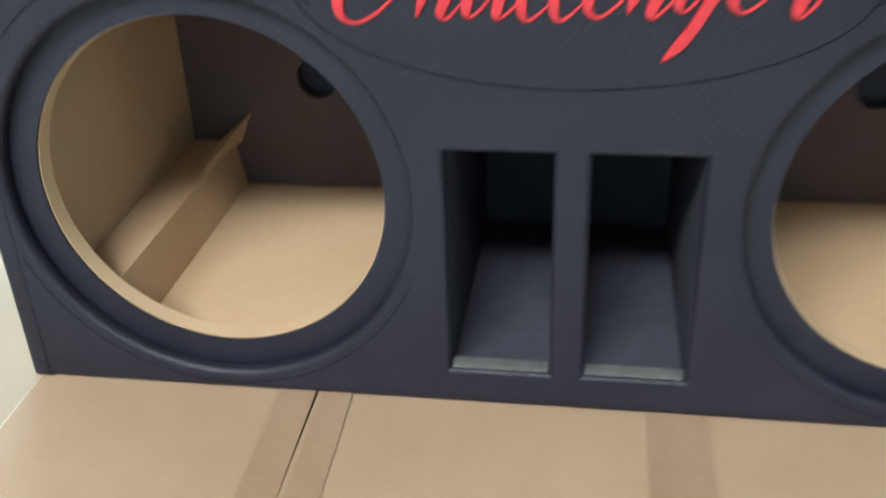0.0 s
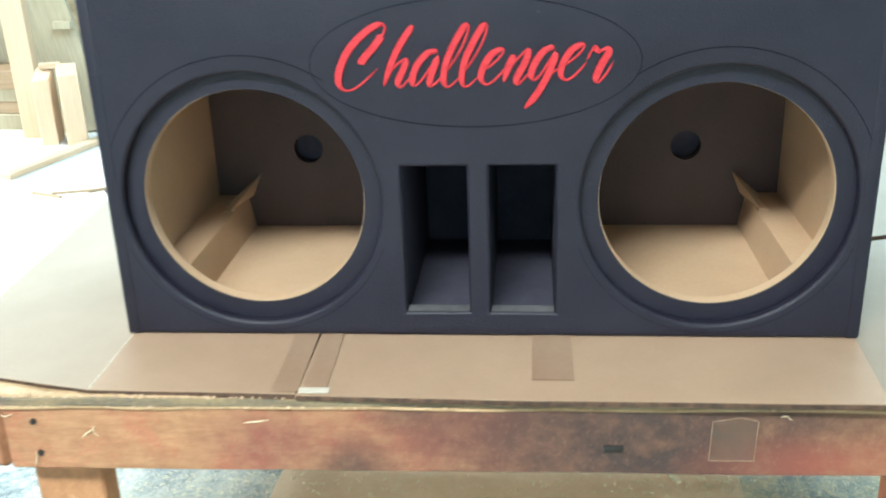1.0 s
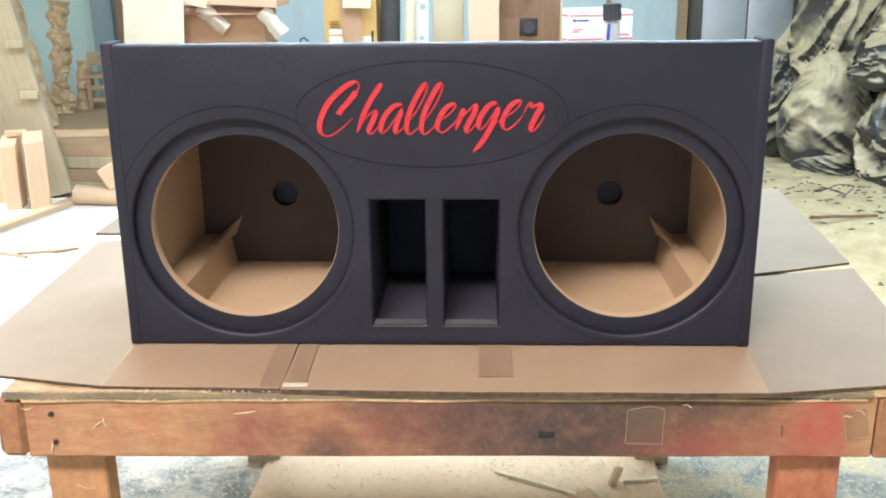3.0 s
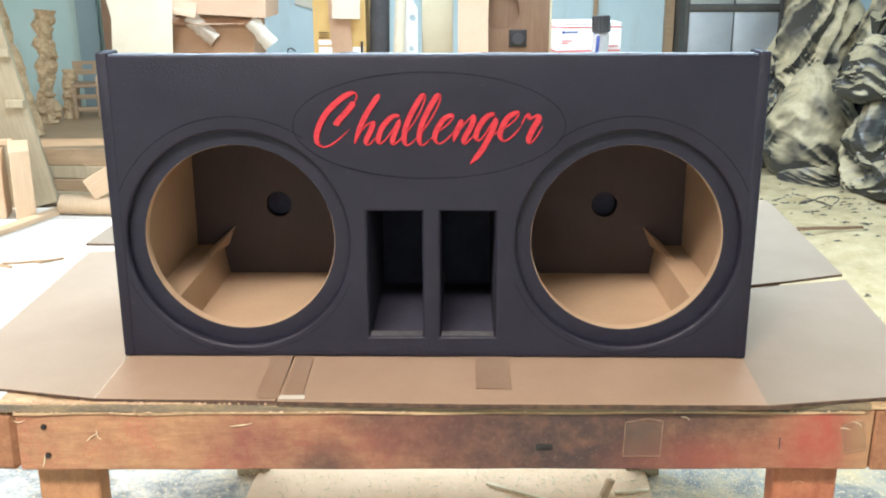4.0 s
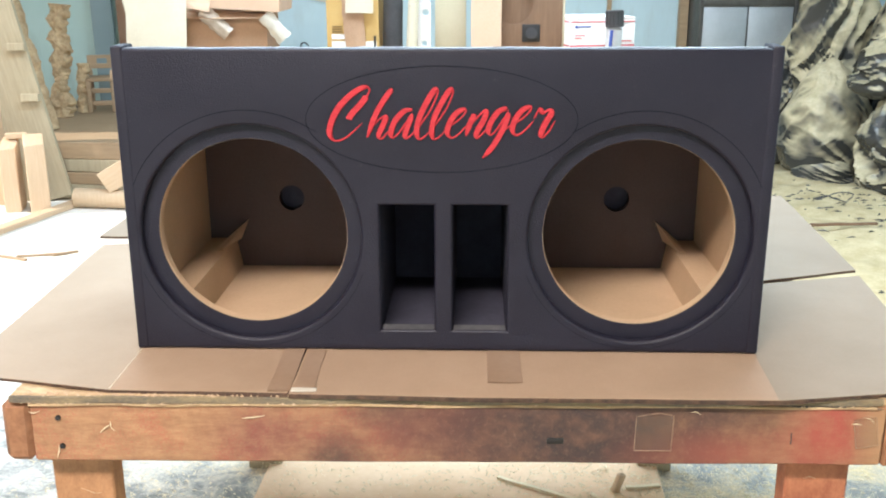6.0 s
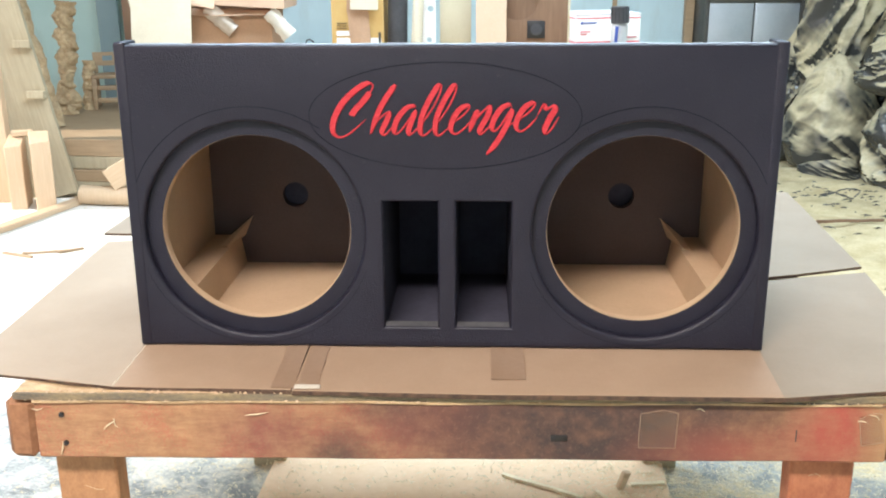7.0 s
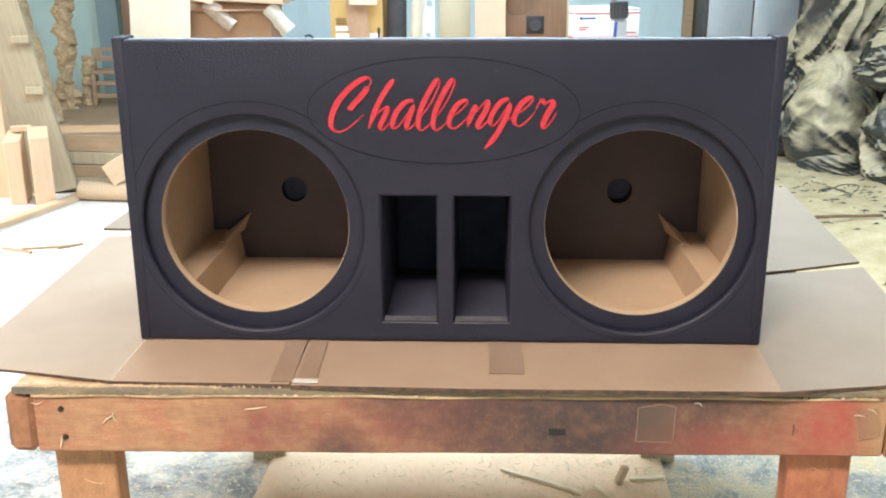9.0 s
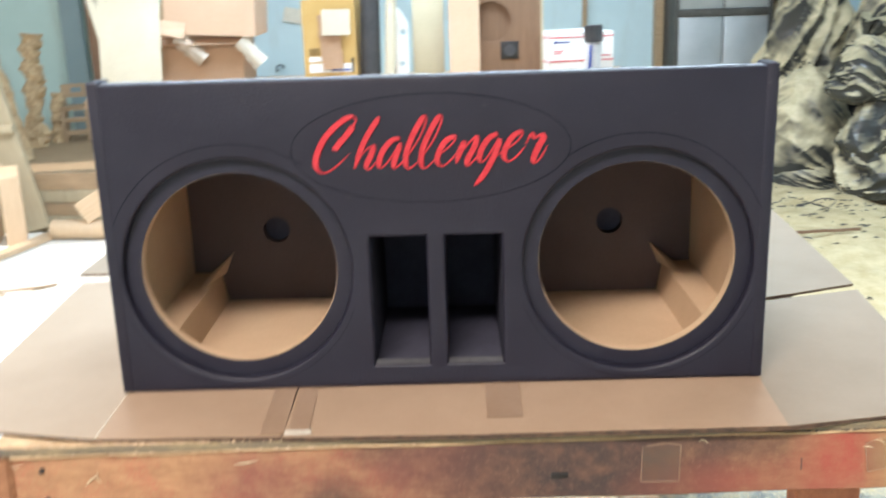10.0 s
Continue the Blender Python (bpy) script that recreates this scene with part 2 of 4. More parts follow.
BOARD_GREY = fluted_cardboard("greyed_cardboard", (0.252, 0.198, 0.143), (0.312, 0.250, 0.186))
BOARD_DULL = fluted_cardboard("dull_cardboard", (0.335, 0.258, 0.185), (0.400, 0.312, 0.228))
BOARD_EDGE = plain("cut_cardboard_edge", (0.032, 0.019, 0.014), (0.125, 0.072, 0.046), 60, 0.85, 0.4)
BOARD_PALE = fluted_cardboard("pale_cardboard", (0.62, 0.53, 0.40), (0.74, 0.66, 0.52))
BOARD_BROWN = fluted_cardboard("brown_cardboard", (0.36, 0.22, 0.135), (0.50, 0.32, 0.205))
BOARD_SALMON = fluted_cardboard("salmon_cardboard", (0.60, 0.40, 0.27), (0.70, 0.49, 0.35))
BOARD_OCHRE = fluted_cardboard("ochre_cardboard", (0.50, 0.31, 0.10), (0.60, 0.40, 0.16))
TAPE_PALE = plain("crumpled_clear_tape", (0.40, 0.33, 0.26), (0.62, 0.54, 0.45), 18, 0.3, 0.6, fine=60)
TAPE = plain("parcel_tape", (0.30, 0.20, 0.135), (0.36, 0.25, 0.175), 12, 0.32, 0.2)
RAIL = sprayed_wood()
LEG = plain("leg_timber", (0.30, 0.145, 0.068), (0.50, 0.265, 0.13), 22, 0.7, 0.35, (1.6, 1.6, 1), fine=170)
LEG_RED = plain("red_leg_timber", (0.30, 0.095, 0.050), (0.50, 0.205, 0.105), 22, 0.7, 0.35, (1.6, 1.6, 1), fine=170)
ENDGRAIN = plain("end_grain", (0.22, 0.10, 0.05), (0.36, 0.175, 0.09), 30, 0.8, 0.5)
PLY = plain("worn_ply_top", (0.34, 0.22, 0.115), (0.66, 0.48, 0.28), 22, 0.8, 0.8, (1, 3, 3), fine=90, distance=0.006)
PLY_EDGE = plain("flaked_ply_edge", (0.085, 0.082, 0.078), (0.37, 0.28, 0.15), 7, 0.85, 0.9, (1, 1, 4), fine=130, distance=0.005)
FLOOR = concrete_floor()
TEAL_WALL = wall_paint("teal_wall_paint", (0.32, 0.45, 0.41), (0.44, 0.57, 0.52), (0.30, 0.30, 0.24))
BLUE_WALL = wall_paint("blue_wall_paint", (0.40, 0.53, 0.58), (0.52, 0.65, 0.69), (0.36, 0.42, 0.42))
PALE_WALL = wall_paint("dull_wall_paint", (0.16, 0.18, 0.19), (0.24, 0.26, 0.27), (0.14, 0.13, 0.12))
CEILING = plain("ceiling_boards", (0.26, 0.26, 0.26), (0.36, 0.36, 0.35), 3, 0.8)
BAG = dusted_plastic("dusted_black_plastic", 0.03)
BAG_PALE = dusted_plastic("dust_caked_plastic", 0.15)
PINE = grained("pale_pine", (0.50, 0.35, 0.22), (0.64, 0.48, 0.33), 'z')
PINE_X = grained("pale_pine_lengthwise", (0.48, 0.33, 0.20), (0.62, 0.46, 0.31), 'x')
OAK = grained("dusty_oak", (0.25, 0.165, 0.095), (0.43, 0.30, 0.18), 'x')
WALNUT = grained("dark_panel_wood", (0.15, 0.08, 0.045), (0.25, 0.145, 0.085), 'z')
SLATE = wall_paint("slate_blue_paint", (0.13, 0.19, 0.20), (0.20, 0.27, 0.28), (0.24, 0.22, 0.17))
GREYED = grained("dusty_greyed_board", (0.29, 0.24, 0.155), (0.46, 0.39, 0.265), 'z')
BARK = plain("rough_bark_edge", (0.32, 0.21, 0.11), (0.60, 0.44, 0.26), 10, 0.9, 0.9, fine=40, distance=0.02)
CREAM = plain("cream_board", (0.58, 0.52, 0.39), (0.70, 0.64, 0.50), 4, 0.6)
WHITE = plain("white_card", (0.74, 0.73, 0.71), (0.82, 0.81, 0.79), 6, 0.6)
PAPER = plain("loose_paper", (0.54, 0.50, 0.42), (0.68, 0.64, 0.55), 10, 0.7)
BLACK = plain("black_plastic", (0.012, 0.012, 0.013), (0.025, 0.025, 0.026), 20, 0.4)
CHARCOAL = plain("charcoal_sleeve", (0.035, 0.035, 0.040), (0.07, 0.07, 0.075), 12, 0.45)
CAN = plain("silvered_can", (0.55, 0.56, 0.58), (0.66, 0.67, 0.69), 10, 0.35, 0.05, metallic=0.4)
INK_RED = plain("red_print", (0.60, 0.05, 0.07), (0.68, 0.08, 0.10), 20, 0.6)
INK_BLUE = plain("blue_print", (0.03, 0.06, 0.25), (0.05, 0.09, 0.32), 20, 0.6)
STEEL = plain("grey_steel_plate", (0.36, 0.39, 0.41), (0.44, 0.47, 0.49), 5, 0.45, 0.2, metallic=0.5)
IRON = plain("dark_iron_frame", (0.05, 0.048, 0.045), (0.10, 0.095, 0.085), 12, 0.6, 0.3, metallic=0.3)
SHAVING = plain("wood_shavings", (0.64, 0.53, 0.34), (0.80, 0.70, 0.50), 30, 0.8)
BEIGE = plain("beige_fibreboard", (0.46, 0.40, 0.27), (0.55, 0.48, 0.34), 6, 0.7)
CLEAR = plain("cloudy_tape", (0.16, 0.13, 0.10), (0.30, 0.25, 0.19), 14, 0.25, 0.3)
CLEAR.node_tree.nodes["Principled BSDF"].inputs["Alpha"].default_value = 0.10


# ---- building helpers ----
def mesh_of(bm, name):
    me = bpy.data.meshes.new(name)
    bmesh.ops.recalc_face_normals(bm, faces=bm.faces)
    bm.to_mesh(me)
    bm.free()
    return me


def smooth(me, angle=35):
    me.polygons.foreach_set("use_smooth", [True] * len(me.polygons))
    me.set_sharp_from_angle(angle=radians(angle))
    return me


def part(name, bm, mat, parent, label="", m=None):
    """One mesh object under a thing or a part."""
    me = mesh_of(bm, name) if isinstance(bm, bmesh.types.BMesh) else bm
    smooth(me)
    me.materials.clear()
    me.materials.append(mat)
    ob = new(name, me)
    ob.parent = parent
    if m is not None:
        ob.matrix_basis = m
    if label:
        tagged(ob, label)
    return ob


def thing(name, m, label, category, group="", kind=""):
    ob = new(name)
    ob.matrix_basis = m
    ob.empty_display_size = 0.05
    return tagged(ob, label, category, group, kind)


def solo(name, bm, mat, m, label, category, group="", kind=""):
    """A thing that is one mesh."""
    ob = part(name, bm, mat, None)
    ob.matrix_basis = m
    return tagged(ob, label, category, group, kind)


def block(x0, x1, y0, y1, z0, z1, bevel=0.0, segments=2, bm=None):
    bm = bm or bmesh.new()
    g = bmesh.ops.create_cube(bm, size=1.0, matrix=Matrix.LocRotScale(((x0 + x1) / 2, (y0 + y1) / 2, (z0 + z1) / 2), None, (x1 - x0, y1 - y0, z1 - z0)))
    if bevel:
        vs = set(g["verts"])
        bmesh.ops.bevel(bm, geom=[e for e in bm.edges if e.verts[0] in vs], offset=bevel, segments=segments, profile=0.5, affect='EDGES')
    return bm


def rough_block(x0, x1, y0, y1, z0, z1, wobble, cuts=10, seed=0, bevel=0.003):
    """A timber with uneven, knocked faces."""
    bm = block(x0, x1, y0, y1, z0, z1, bevel, 1)
    size = (x1 - x0, y1 - y0, z1 - z0)
    axis = size.index(max(size))
    lo = (x0, y0, z0)[axis]
    for i in range(1, cuts):
        co, no = [0, 0, 0], [0, 0, 0]
        co[axis], no[axis] = lo + size[axis] * i / cuts, 1
        bmesh.ops.bisect_plane(bm, geom=bm.verts[:] + bm.edges[:] + bm.faces[:], plane_co=co, plane_no=no)
    for v in bm.verts:
        v.co += wobble * noise.noise_vector(v.co * 9 + Vector((seed * 3.1, 0, 0)))
    return bm


def rod(r, z0, z1, r2=None, sides=24, bm=None, m=None):
    bm = bm or bmesh.new()
    at = (m or Matrix()) @ Matrix.Translation((0, 0, (z0 + z1) / 2))
    bmesh.ops.create_cone(bm, cap_ends=True, segments=sides, radius1=r, radius2=r if r2 is None else r2, depth=z1 - z0, matrix=at)
    return bm


def loop_circle(cx, cy, r, n=72):
    return [(cx + r * math.cos(2 * math.pi * i / n), cy + r * math.sin(2 * math.pi * i / n)) for i in range(n)]


def loop_rect(x0, x1, y0, y1):
    return [(x0, y0), (x1, y0), (x1, y1), (x0, y1)]


def plate(loops, thickness, bevel=0.0):
    """A flat plate from an outline and holes, in x and z, its front at y = 0 and its back at y = thickness."""
    cu = bpy.data.curves.new("outline", 'CURVE')
    cu.dimensions, cu.fill_mode = '2D', 'BOTH'
    cu.extrude, cu.bevel_depth, cu.bevel_resolution = thickness / 2 - bevel, bevel, 3
    cu.offset = -bevel
    for pts in loops:
        s = cu.splines.new('POLY')
        s.points.add(len(pts) - 1)
        for p, (x, y) in zip(s.points, pts):
            p.co = (x, y, 0, 1)
        s.use_cyclic_u = True
    ob = bpy.data.objects.new("outline", cu)
    me = bpy.data.meshes.new_from_object(ob)
    bpy.data.objects.remove(ob)
    bpy.data.curves.remove(cu)
    me.transform(Matrix(((1, 0, 0, 0), (0, 0, 1, thickness / 2), (0, 1, 0, 0), (0, 0, 0, 1))))
    bm = bmesh.new()
    bm.from_mesh(me)
    bpy.data.meshes.remove(me)
    bmesh.ops.remove_doubles(bm, verts=bm.verts, dist=1e-5)
    return bm


def tube(points, radii, sides=8):
    """A round stroke along points, thick as radii say."""
    bm = bmesh.new()
    rings = []
    for i, p in enumerate(points):
        a, c = points[max(i - 1, 0)], points[min(i + 1, len(points) - 1)]
        along = (Vector(c) - Vector(a)).normalized()
        ref = Vector((0, 1, 0)) if abs(along.y) < 0.8 else Vector((1, 0, 0))
        u = along.cross(ref).normalized()
        w = u.cross(along)
        rings.append([bm.verts.new(Vector(p) + radii[i] * (u * math.cos(2 * math.pi * k / sides) + w * math.sin(2 * math.pi * k / sides))) for k in range(sides)])
    for r, s in zip(rings, rings[1:]):
        for k in range(sides):
            bm.faces.new((r[k], r[(k + 1) % sides], s[(k + 1) % sides], s[k]))
    bm.faces.new(rings[0][::-1])
    bm.faces.new(rings[-1])
    return bm


def bent_sheet(w, h, thick, bend, cuts=12, ragged=0.0, seed=0):
    """A sheet in x and z, standing on z = 0, bulging towards -y by bend."""
    bm = bmesh.new()
    bmesh.ops.create_grid(bm, x_segments=cuts, y_segments=cuts, size=0.5)
    for v in bm.verts:
        u, t = v.co.x, v.co.y + 0.5
        edge = ragged * noise.noise(Vector((u * 9, t * 9, seed)))
        v.co = Vector((u * w + (edge if abs(u) > 0.49 else 0), -bend * math.cos(u * math.pi) + 0.3 * bend * noise.noise(Vector((u * 3, t * 3, seed))), t * h + (edge if t > 0.99 else 0)))
    g = bmesh.ops.solidify(bm, geom=bm.faces[:], thickness=thick)
    return bm


# ---- the hall ----
def structure(name, bm, mat, label, category):
    ob = part(name, bm, mat, None)
    return tagged(ob, label, category, kind="structure")


X0, X1, Y0, Y1, H = -4.6, 3.5, -4.6, 5.75, 3.5
structure("floor", block(X0 - 6, X1 + 4, Y0 - 4, Y1 + 3, -0.2, 0.0), FLOOR, "scuffed blue-grey concrete workshop floor under drifts of sawdust", "floor")
structure("wall_north", block(X0 - 0.2, X1 + 0.2, Y1, Y1 + 0.2, 0, H), BLUE_WALL, "pale blue painted workshop wall, stained and dusty", "wall")
structure("wall_north_panel", block(X0, -1.75, Y1 - 0.02, Y1 - 0.003, 0, H), TEAL_WALL, "teal-green painted stretch of workshop wall, streaked with dust", "wall")
structure("wall_east", block(X1, X1 + 0.2, Y0, Y1, 0, H), BLUE_WALL, "pale blue painted side wall of the workshop", "wall")
# unseen wall behind the camera, added pale blue to lift the vinyl's upper reflections
structure("wall_south", block(X0 - 0.2, X1 + 0.2, Y0 - 0.2, Y0, 0, H), BLUE_WALL, "unseen wall closing the workshop, pale blue to brighten the speaker panel's reflections", "wall")
west = bmesh.new()
block(X0 - 0.2, X0, Y0, 1.0, 0, H, bm=west)
block(X0 - 0.2, X0, 4.2, Y1, 0, H, bm=west)
block(X0 - 0.2, X0, 1.0, 4.2, 2.95, H, bm=west)
structure("wall_west", west, PALE_WALL, "dull grey painted side wall with a wide open doorway", "wall")
roof = bmesh.new()
for ya, yb in ((Y0 - 0.2, -2.9), (-2.3, 1.3), (2.5, Y1 + 0.2)):
    block(X0 - 0.2, X1 + 0.2, ya, yb, H, H + 0.15, bm=roof)
for ya, yb, hx, mid in ((-2.9, -2.3, 1.1, -0.8), (1.3, 2.5, 1.6, 0.0)):
    block(X0 - 0.2, mid - hx, ya, yb, H, H + 0.15, bm=roof)
    block(mid + hx, X1 + 0.2, ya, yb, H, H + 0.15, bm=roof)
structure("ceiling", roof, CEILING, "workshop ceiling with two long skylight openings", "ceiling")

# ---- work table ----
TABLE = pose(0, 0, 0, 0, 0, 0.9)
table = thing("work_table", TABLE, "battered wooden work table with overspray-stained front rail and chipped top", "table")
part("tabletop", rough_block(-0.622, 0.668, -0.150, 1.08, 0.737, 0.749, 0.003, 70, 1), PLY, table, "worn plywood top with a flaked, splintered edge")
part("edge_strip", rough_block(-0.623, 0.622, -0.1545, -0.1502, 0.7372, 0.7482, 0.0025, 80, 2, 0.001), PLY_EDGE, table, "flaked dark and yellow edge of the top")
part("front_rail", rough_block(-0.596, 0.630, -0.150, -0.112, 0.643, 0.7362, 0.0014, 24, 3), RAIL, table, "front rail stained with red, brown and black overspray")
for sx, xa, xb, round_ in ((-1, -0.641, -0.5975, 0.009), (1, 0.6315, 0.674, 0.003)):
    part("side_rail", rough_block(xa, xb, -0.149, 1.06, 0.640, 0.7362, 0.002, 12, 4 + sx, round_), ENDGRAIN, table, "rough brown side rail showing end grain")
part("back_rail", rough_block(-0.596, 0.606, 1.02, 1.058, 0.643, 0.7362, 0.0016, 12, 7), LEG, table)
for x, mt, lb in ((-0.545, LEG, "orange-brown timber leg"), (0.556, LEG_RED, "timber leg dusted with red paint")):
    part("leg", rough_block(x - 0.046, x + 0.046, -0.1115, -0.070, 0.0, 0.7362, 0.002, 8, 9 + x), mt, table, lb)
for x in (-0.51, 0.555):
    part("leg", rough_block(x - 0.045, x + 0.045, 0.98, 1.019, 0.0, 0.7362, 0.002, 8, 11 + x), GREYED, table, "dusty back leg")
for x, z in ((-0.555, 0.713), (-0.553, 0.668)):
    part("nail_hole", rod(0.0042, 0, 0.003, 0.0036, 12, m=pose(x, -0.1504, z, 90)), BLACK, table, "dark nail hole")
part("dust_line", rough_block(-0.594, 0.612, -0.1535, -0.1504, 0.7325, 0.7362, 0.0026, 140, 15, 0.0006), PLY, table, "line of caked dust along the rail's top edge")
# no gap is cut here: a dark tube stands in for its shade
part("gap_shade", tube([(0.47 + 0.15 * k / 14, -0.1528, 0.7372 + 0.0012 * math.sin(k * 1.3) - 0.003 * (k > 12)) for k in range(15)], [0.0004 + 0.0011 * math.sin(math.pi * min(1, k / 11)) ** 0.5 if k < 11 else 0.0007 for k in range(15)], 6), IRON, table, "dark tube standing in for the shade in the gap between the top and its rail")
part("crack", rough_block(0.497, 0.4985, -0.1508, -0.1496, 0.676, 0.694, 0.0012, 6, 4, 0.0002), IRON, table, "dark crack in the rail")
part("slot", block(0.149, 0.173, -0.1520, -0.1502, 0.676, 0.685, 0.0008), BLACK, table, "short dark slot in the rail")
for x0, z0, tw, th, tl in ((0.274, 0.666, 0.053, 0.056, 1.5), (0.590, 0.674, 0.032, 0.045, -9)):
    patch = part("tape_patch", bent_sheet(tw, th, 0.0005, 0.0012, 6, 0.003, x0), CLEAR, table, "cloudy peeling patch of tape", pose(x0 + tw / 2, -0.1515, z0, 0, tl, 0))
    rim = [(-tw / 2, 0.0), (tw / 2, 0.001), (tw / 2, th), (0.1 * tw, th + 0.004), (-tw / 2, th - 0.003), (-tw / 2, 0.0)]
    rim = [(a[0] + (c[0] - a[0]) * k / 4, -0.0016, a[1] + (c[1] - a[1]) * k / 4) for a, c in zip(rim, rim[1:]) for k in range(4)] + [(rim[0][0], -0.0016, rim[0][1])]
    part("peeled_edge", tube(rim, [0.0004 + 0.0002 * math.sin(3.1 * k) for k in range(len(rim))], 5), BOARD, patch, "pale peeled tape edge")
for x, z, a, ln in ((-0.487, 0.697, 38, 0.022), (-0.272, 0.716, 12, 0.034), (-0.560, 0.660, 80, 0.022), (0.588, 0.709, 4, 0.014)):
    bits = [(ln * (k / 6 - 0.5), 0.0005 * math.sin(1.1 * k + x * 40), 0.0011 * math.sin(0.55 * k + z * 90)) for k in range(7)]
    part("splinter", tube(bits, [0.0003, 0.0008, 0.0010, 0.0011, 0.0009, 0.0006, 0.0002], 5), SHAVING, table, "pale splinter stuck to the rail", pose(x, -0.1522, z, 0, -a, 0))

rnd = random.Random(17)
crumb_verts, crumb_faces = [], []
for _ in range(900):
    x, y, r = rnd.uniform(-0.61, 0.60), rnd.uniform(-0.156, -0.140), rnd.uniform(0.0006, 0.0026)
    if x > 0.05 and rnd.random() < 0.6:
        continue
    k = len(crumb_verts)
    turn = rnd.uniform(0, 6.28)
    z = 0.7495 if y > -0.1535 else 0.7375
    for i in range(4):
        a = turn + 1.57 * i
        crumb_verts.append((x + r * rnd.uniform(0.6, 2.2) * math.cos(a), y + r * rnd.uniform(0.5, 1.2) * math.sin(a), z - 0.001))
    crumb_verts.append((x, y, z + r * rnd.uniform(0.4, 1.0)))
    crumb_faces += [(k + i, k + (i + 1) % 4, k + 4) for i in range(4)]
crumbs = bpy.data.meshes.new("edge_dust")
crumbs.from_pydata(crumb_verts, [], crumb_faces)
tagged(part("edge_dust", crumbs, PINE_X, table, "crumbs and splinters of pale wood along the chipped edge"), kind="stuff")

for x, z, a, ln in ((-0.478, 0.700, -62, 0.016), (0.36, 0.726, -12, 0.014), (0.606, 0.716, -30, 0.018), (-0.588, 0.722, 6, 0.018)):
    bits = [(ln * (k / 8 - 0.5), 0.0004 * math.sin(1.7 * k), 0.0016 * math.sin(0.7 * k + x * 50)) for k in range(9)]
    part("splinter", tube(bits, [0.0002, 0.0005, 0.0007, 0.0008, 0.0008, 0.0007, 0.0005, 0.0004, 0.0002], 5), SHAVING, table, "thin pale splinter stuck to the rail", pose(x, -0.1519, z, 0, -a, 0))
for x, z, ln in ((-0.535, 0.572, 0.030), (0.545, 0.602, 0.018)):
    bits = [(ln * (k / 10 - 0.5), 0.0003, 0.0022 * math.sin(0.5 * k + 9 * x)) for k in range(11)]
    part("thread", tube(bits, [0.0002 + 0.00012 * math.sin(0.3 * k) for k in range(11)], 5), SHAVING, table, "pale curled shaving stuck to the leg", pose(x, -0.1135, z, 0, 8, 0))

# ---- cardboard on the table ----
TOP = 0.750


def cardboard(outline, z, mat, label, sag=0.0, seed=0, fold=None):
    """A flat piece of corrugated board with a cut edge, waviness and a little sag where it overhangs."""
    ob = thing("cardboard_sheet", pose(0, 0, z), label, "cardboard", "cardboard on the table")
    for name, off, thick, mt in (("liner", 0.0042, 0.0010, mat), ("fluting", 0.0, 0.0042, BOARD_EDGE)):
        bm = plate([outline], thick)
        bmesh.ops.rotate(bm, verts=bm.verts, cent=(0, 0, 0), matrix=Matrix.Rotation(radians(-90), 3, 'X'))
        lo = min(v.co.z for v in bm.verts)
        ext = [(min(v.co[i] for v in bm.verts), max(v.co[i] for v in bm.verts)) for i in (0, 1)]
        for i in (0, 1):
            n = 14
            for k in range(1, n):
                co, no = [0, 0, 0], [0, 0, 0]
                co[i], no[i] = ext[i][0] + (ext[i][1] - ext[i][0]) * k / n, 1
                bmesh.ops.bisect_plane(bm, geom=bm.verts[:] + bm.edges[:] + bm.faces[:], plane_co=co, plane_no=no)
        for v in bm.verts:
            over = max(0.0, abs(v.co.x) - 0.64) + max(0.0, -0.14 - v.co.y) * 0.5
            v.co.z += off - lo - sag * over + 0.0012 * noise.noise(Vector((v.co.x * 9, v.co.y * 9, seed))) * (1 if v.co.y < -0.02 or abs(v.co.x) > 0.5 else 0)
            if v.co.y < -0.1:
                v.co.y += 0.005 * noise.noise(Vector((v.co.x * 14, seed, 0)))
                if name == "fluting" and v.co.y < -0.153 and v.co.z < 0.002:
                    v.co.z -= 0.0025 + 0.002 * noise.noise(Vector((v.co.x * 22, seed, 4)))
        if name == "liner" and fold is not None:
            flap = bm.copy()
            for piece, keep in ((bm, -1), (flap, 1)):
                side = fold[1] * keep
                bmesh.ops.bisect_plane(piece, geom=piece.verts[:] + piece.edges[:] + piece.faces[:], plane_co=(fold[0], 0, 0), plane_no=(side, (-0.06 if fold[0] > 0 else 0.02) * side, 0), clear_inner=True)
            part("flap_liner", flap, fold[2], ob, "greyer folded flap")
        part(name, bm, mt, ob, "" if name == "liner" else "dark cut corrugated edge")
    return ob


left_sheet = cardboard([(-0.735, -0.098), (-0.478, -0.152), (-0.2185, -0.156), (-0.2225, 0.60), (-0.762, 0.60)], TOP, BOARD, "tan corrugated cardboard sheet with a folded flap overhanging the table", 0.05, 1, (-0.478, -1, BOARD_DULL))
right_sheet = cardboard([(-0.2165, -0.160), (0.06, -0.164), (0.475, -0.163), (0.672, -0.131), (0.762, 0.108), (0.794, 0.414), (0.592, 0.347), (0.490, 0.33), (0.486, 0.60), (-0.2205, 0.60)], TOP, BOARD, "tan corrugated cardboard sheet with a taped seam and a torn flap", 0.03, 2, (0.481, 1, BOARD_GREY))
part("fold_crease", tube([(-0.477 - 0.011 * (y + 0.15), y, 0.0054) for y in (-0.149, -0.10, -0.05, 0.0, 0.1, 0.3, 0.55)], [0.0007] * 7, 6), BOARD_PALE, left_sheet, "pale scuffed fold line")
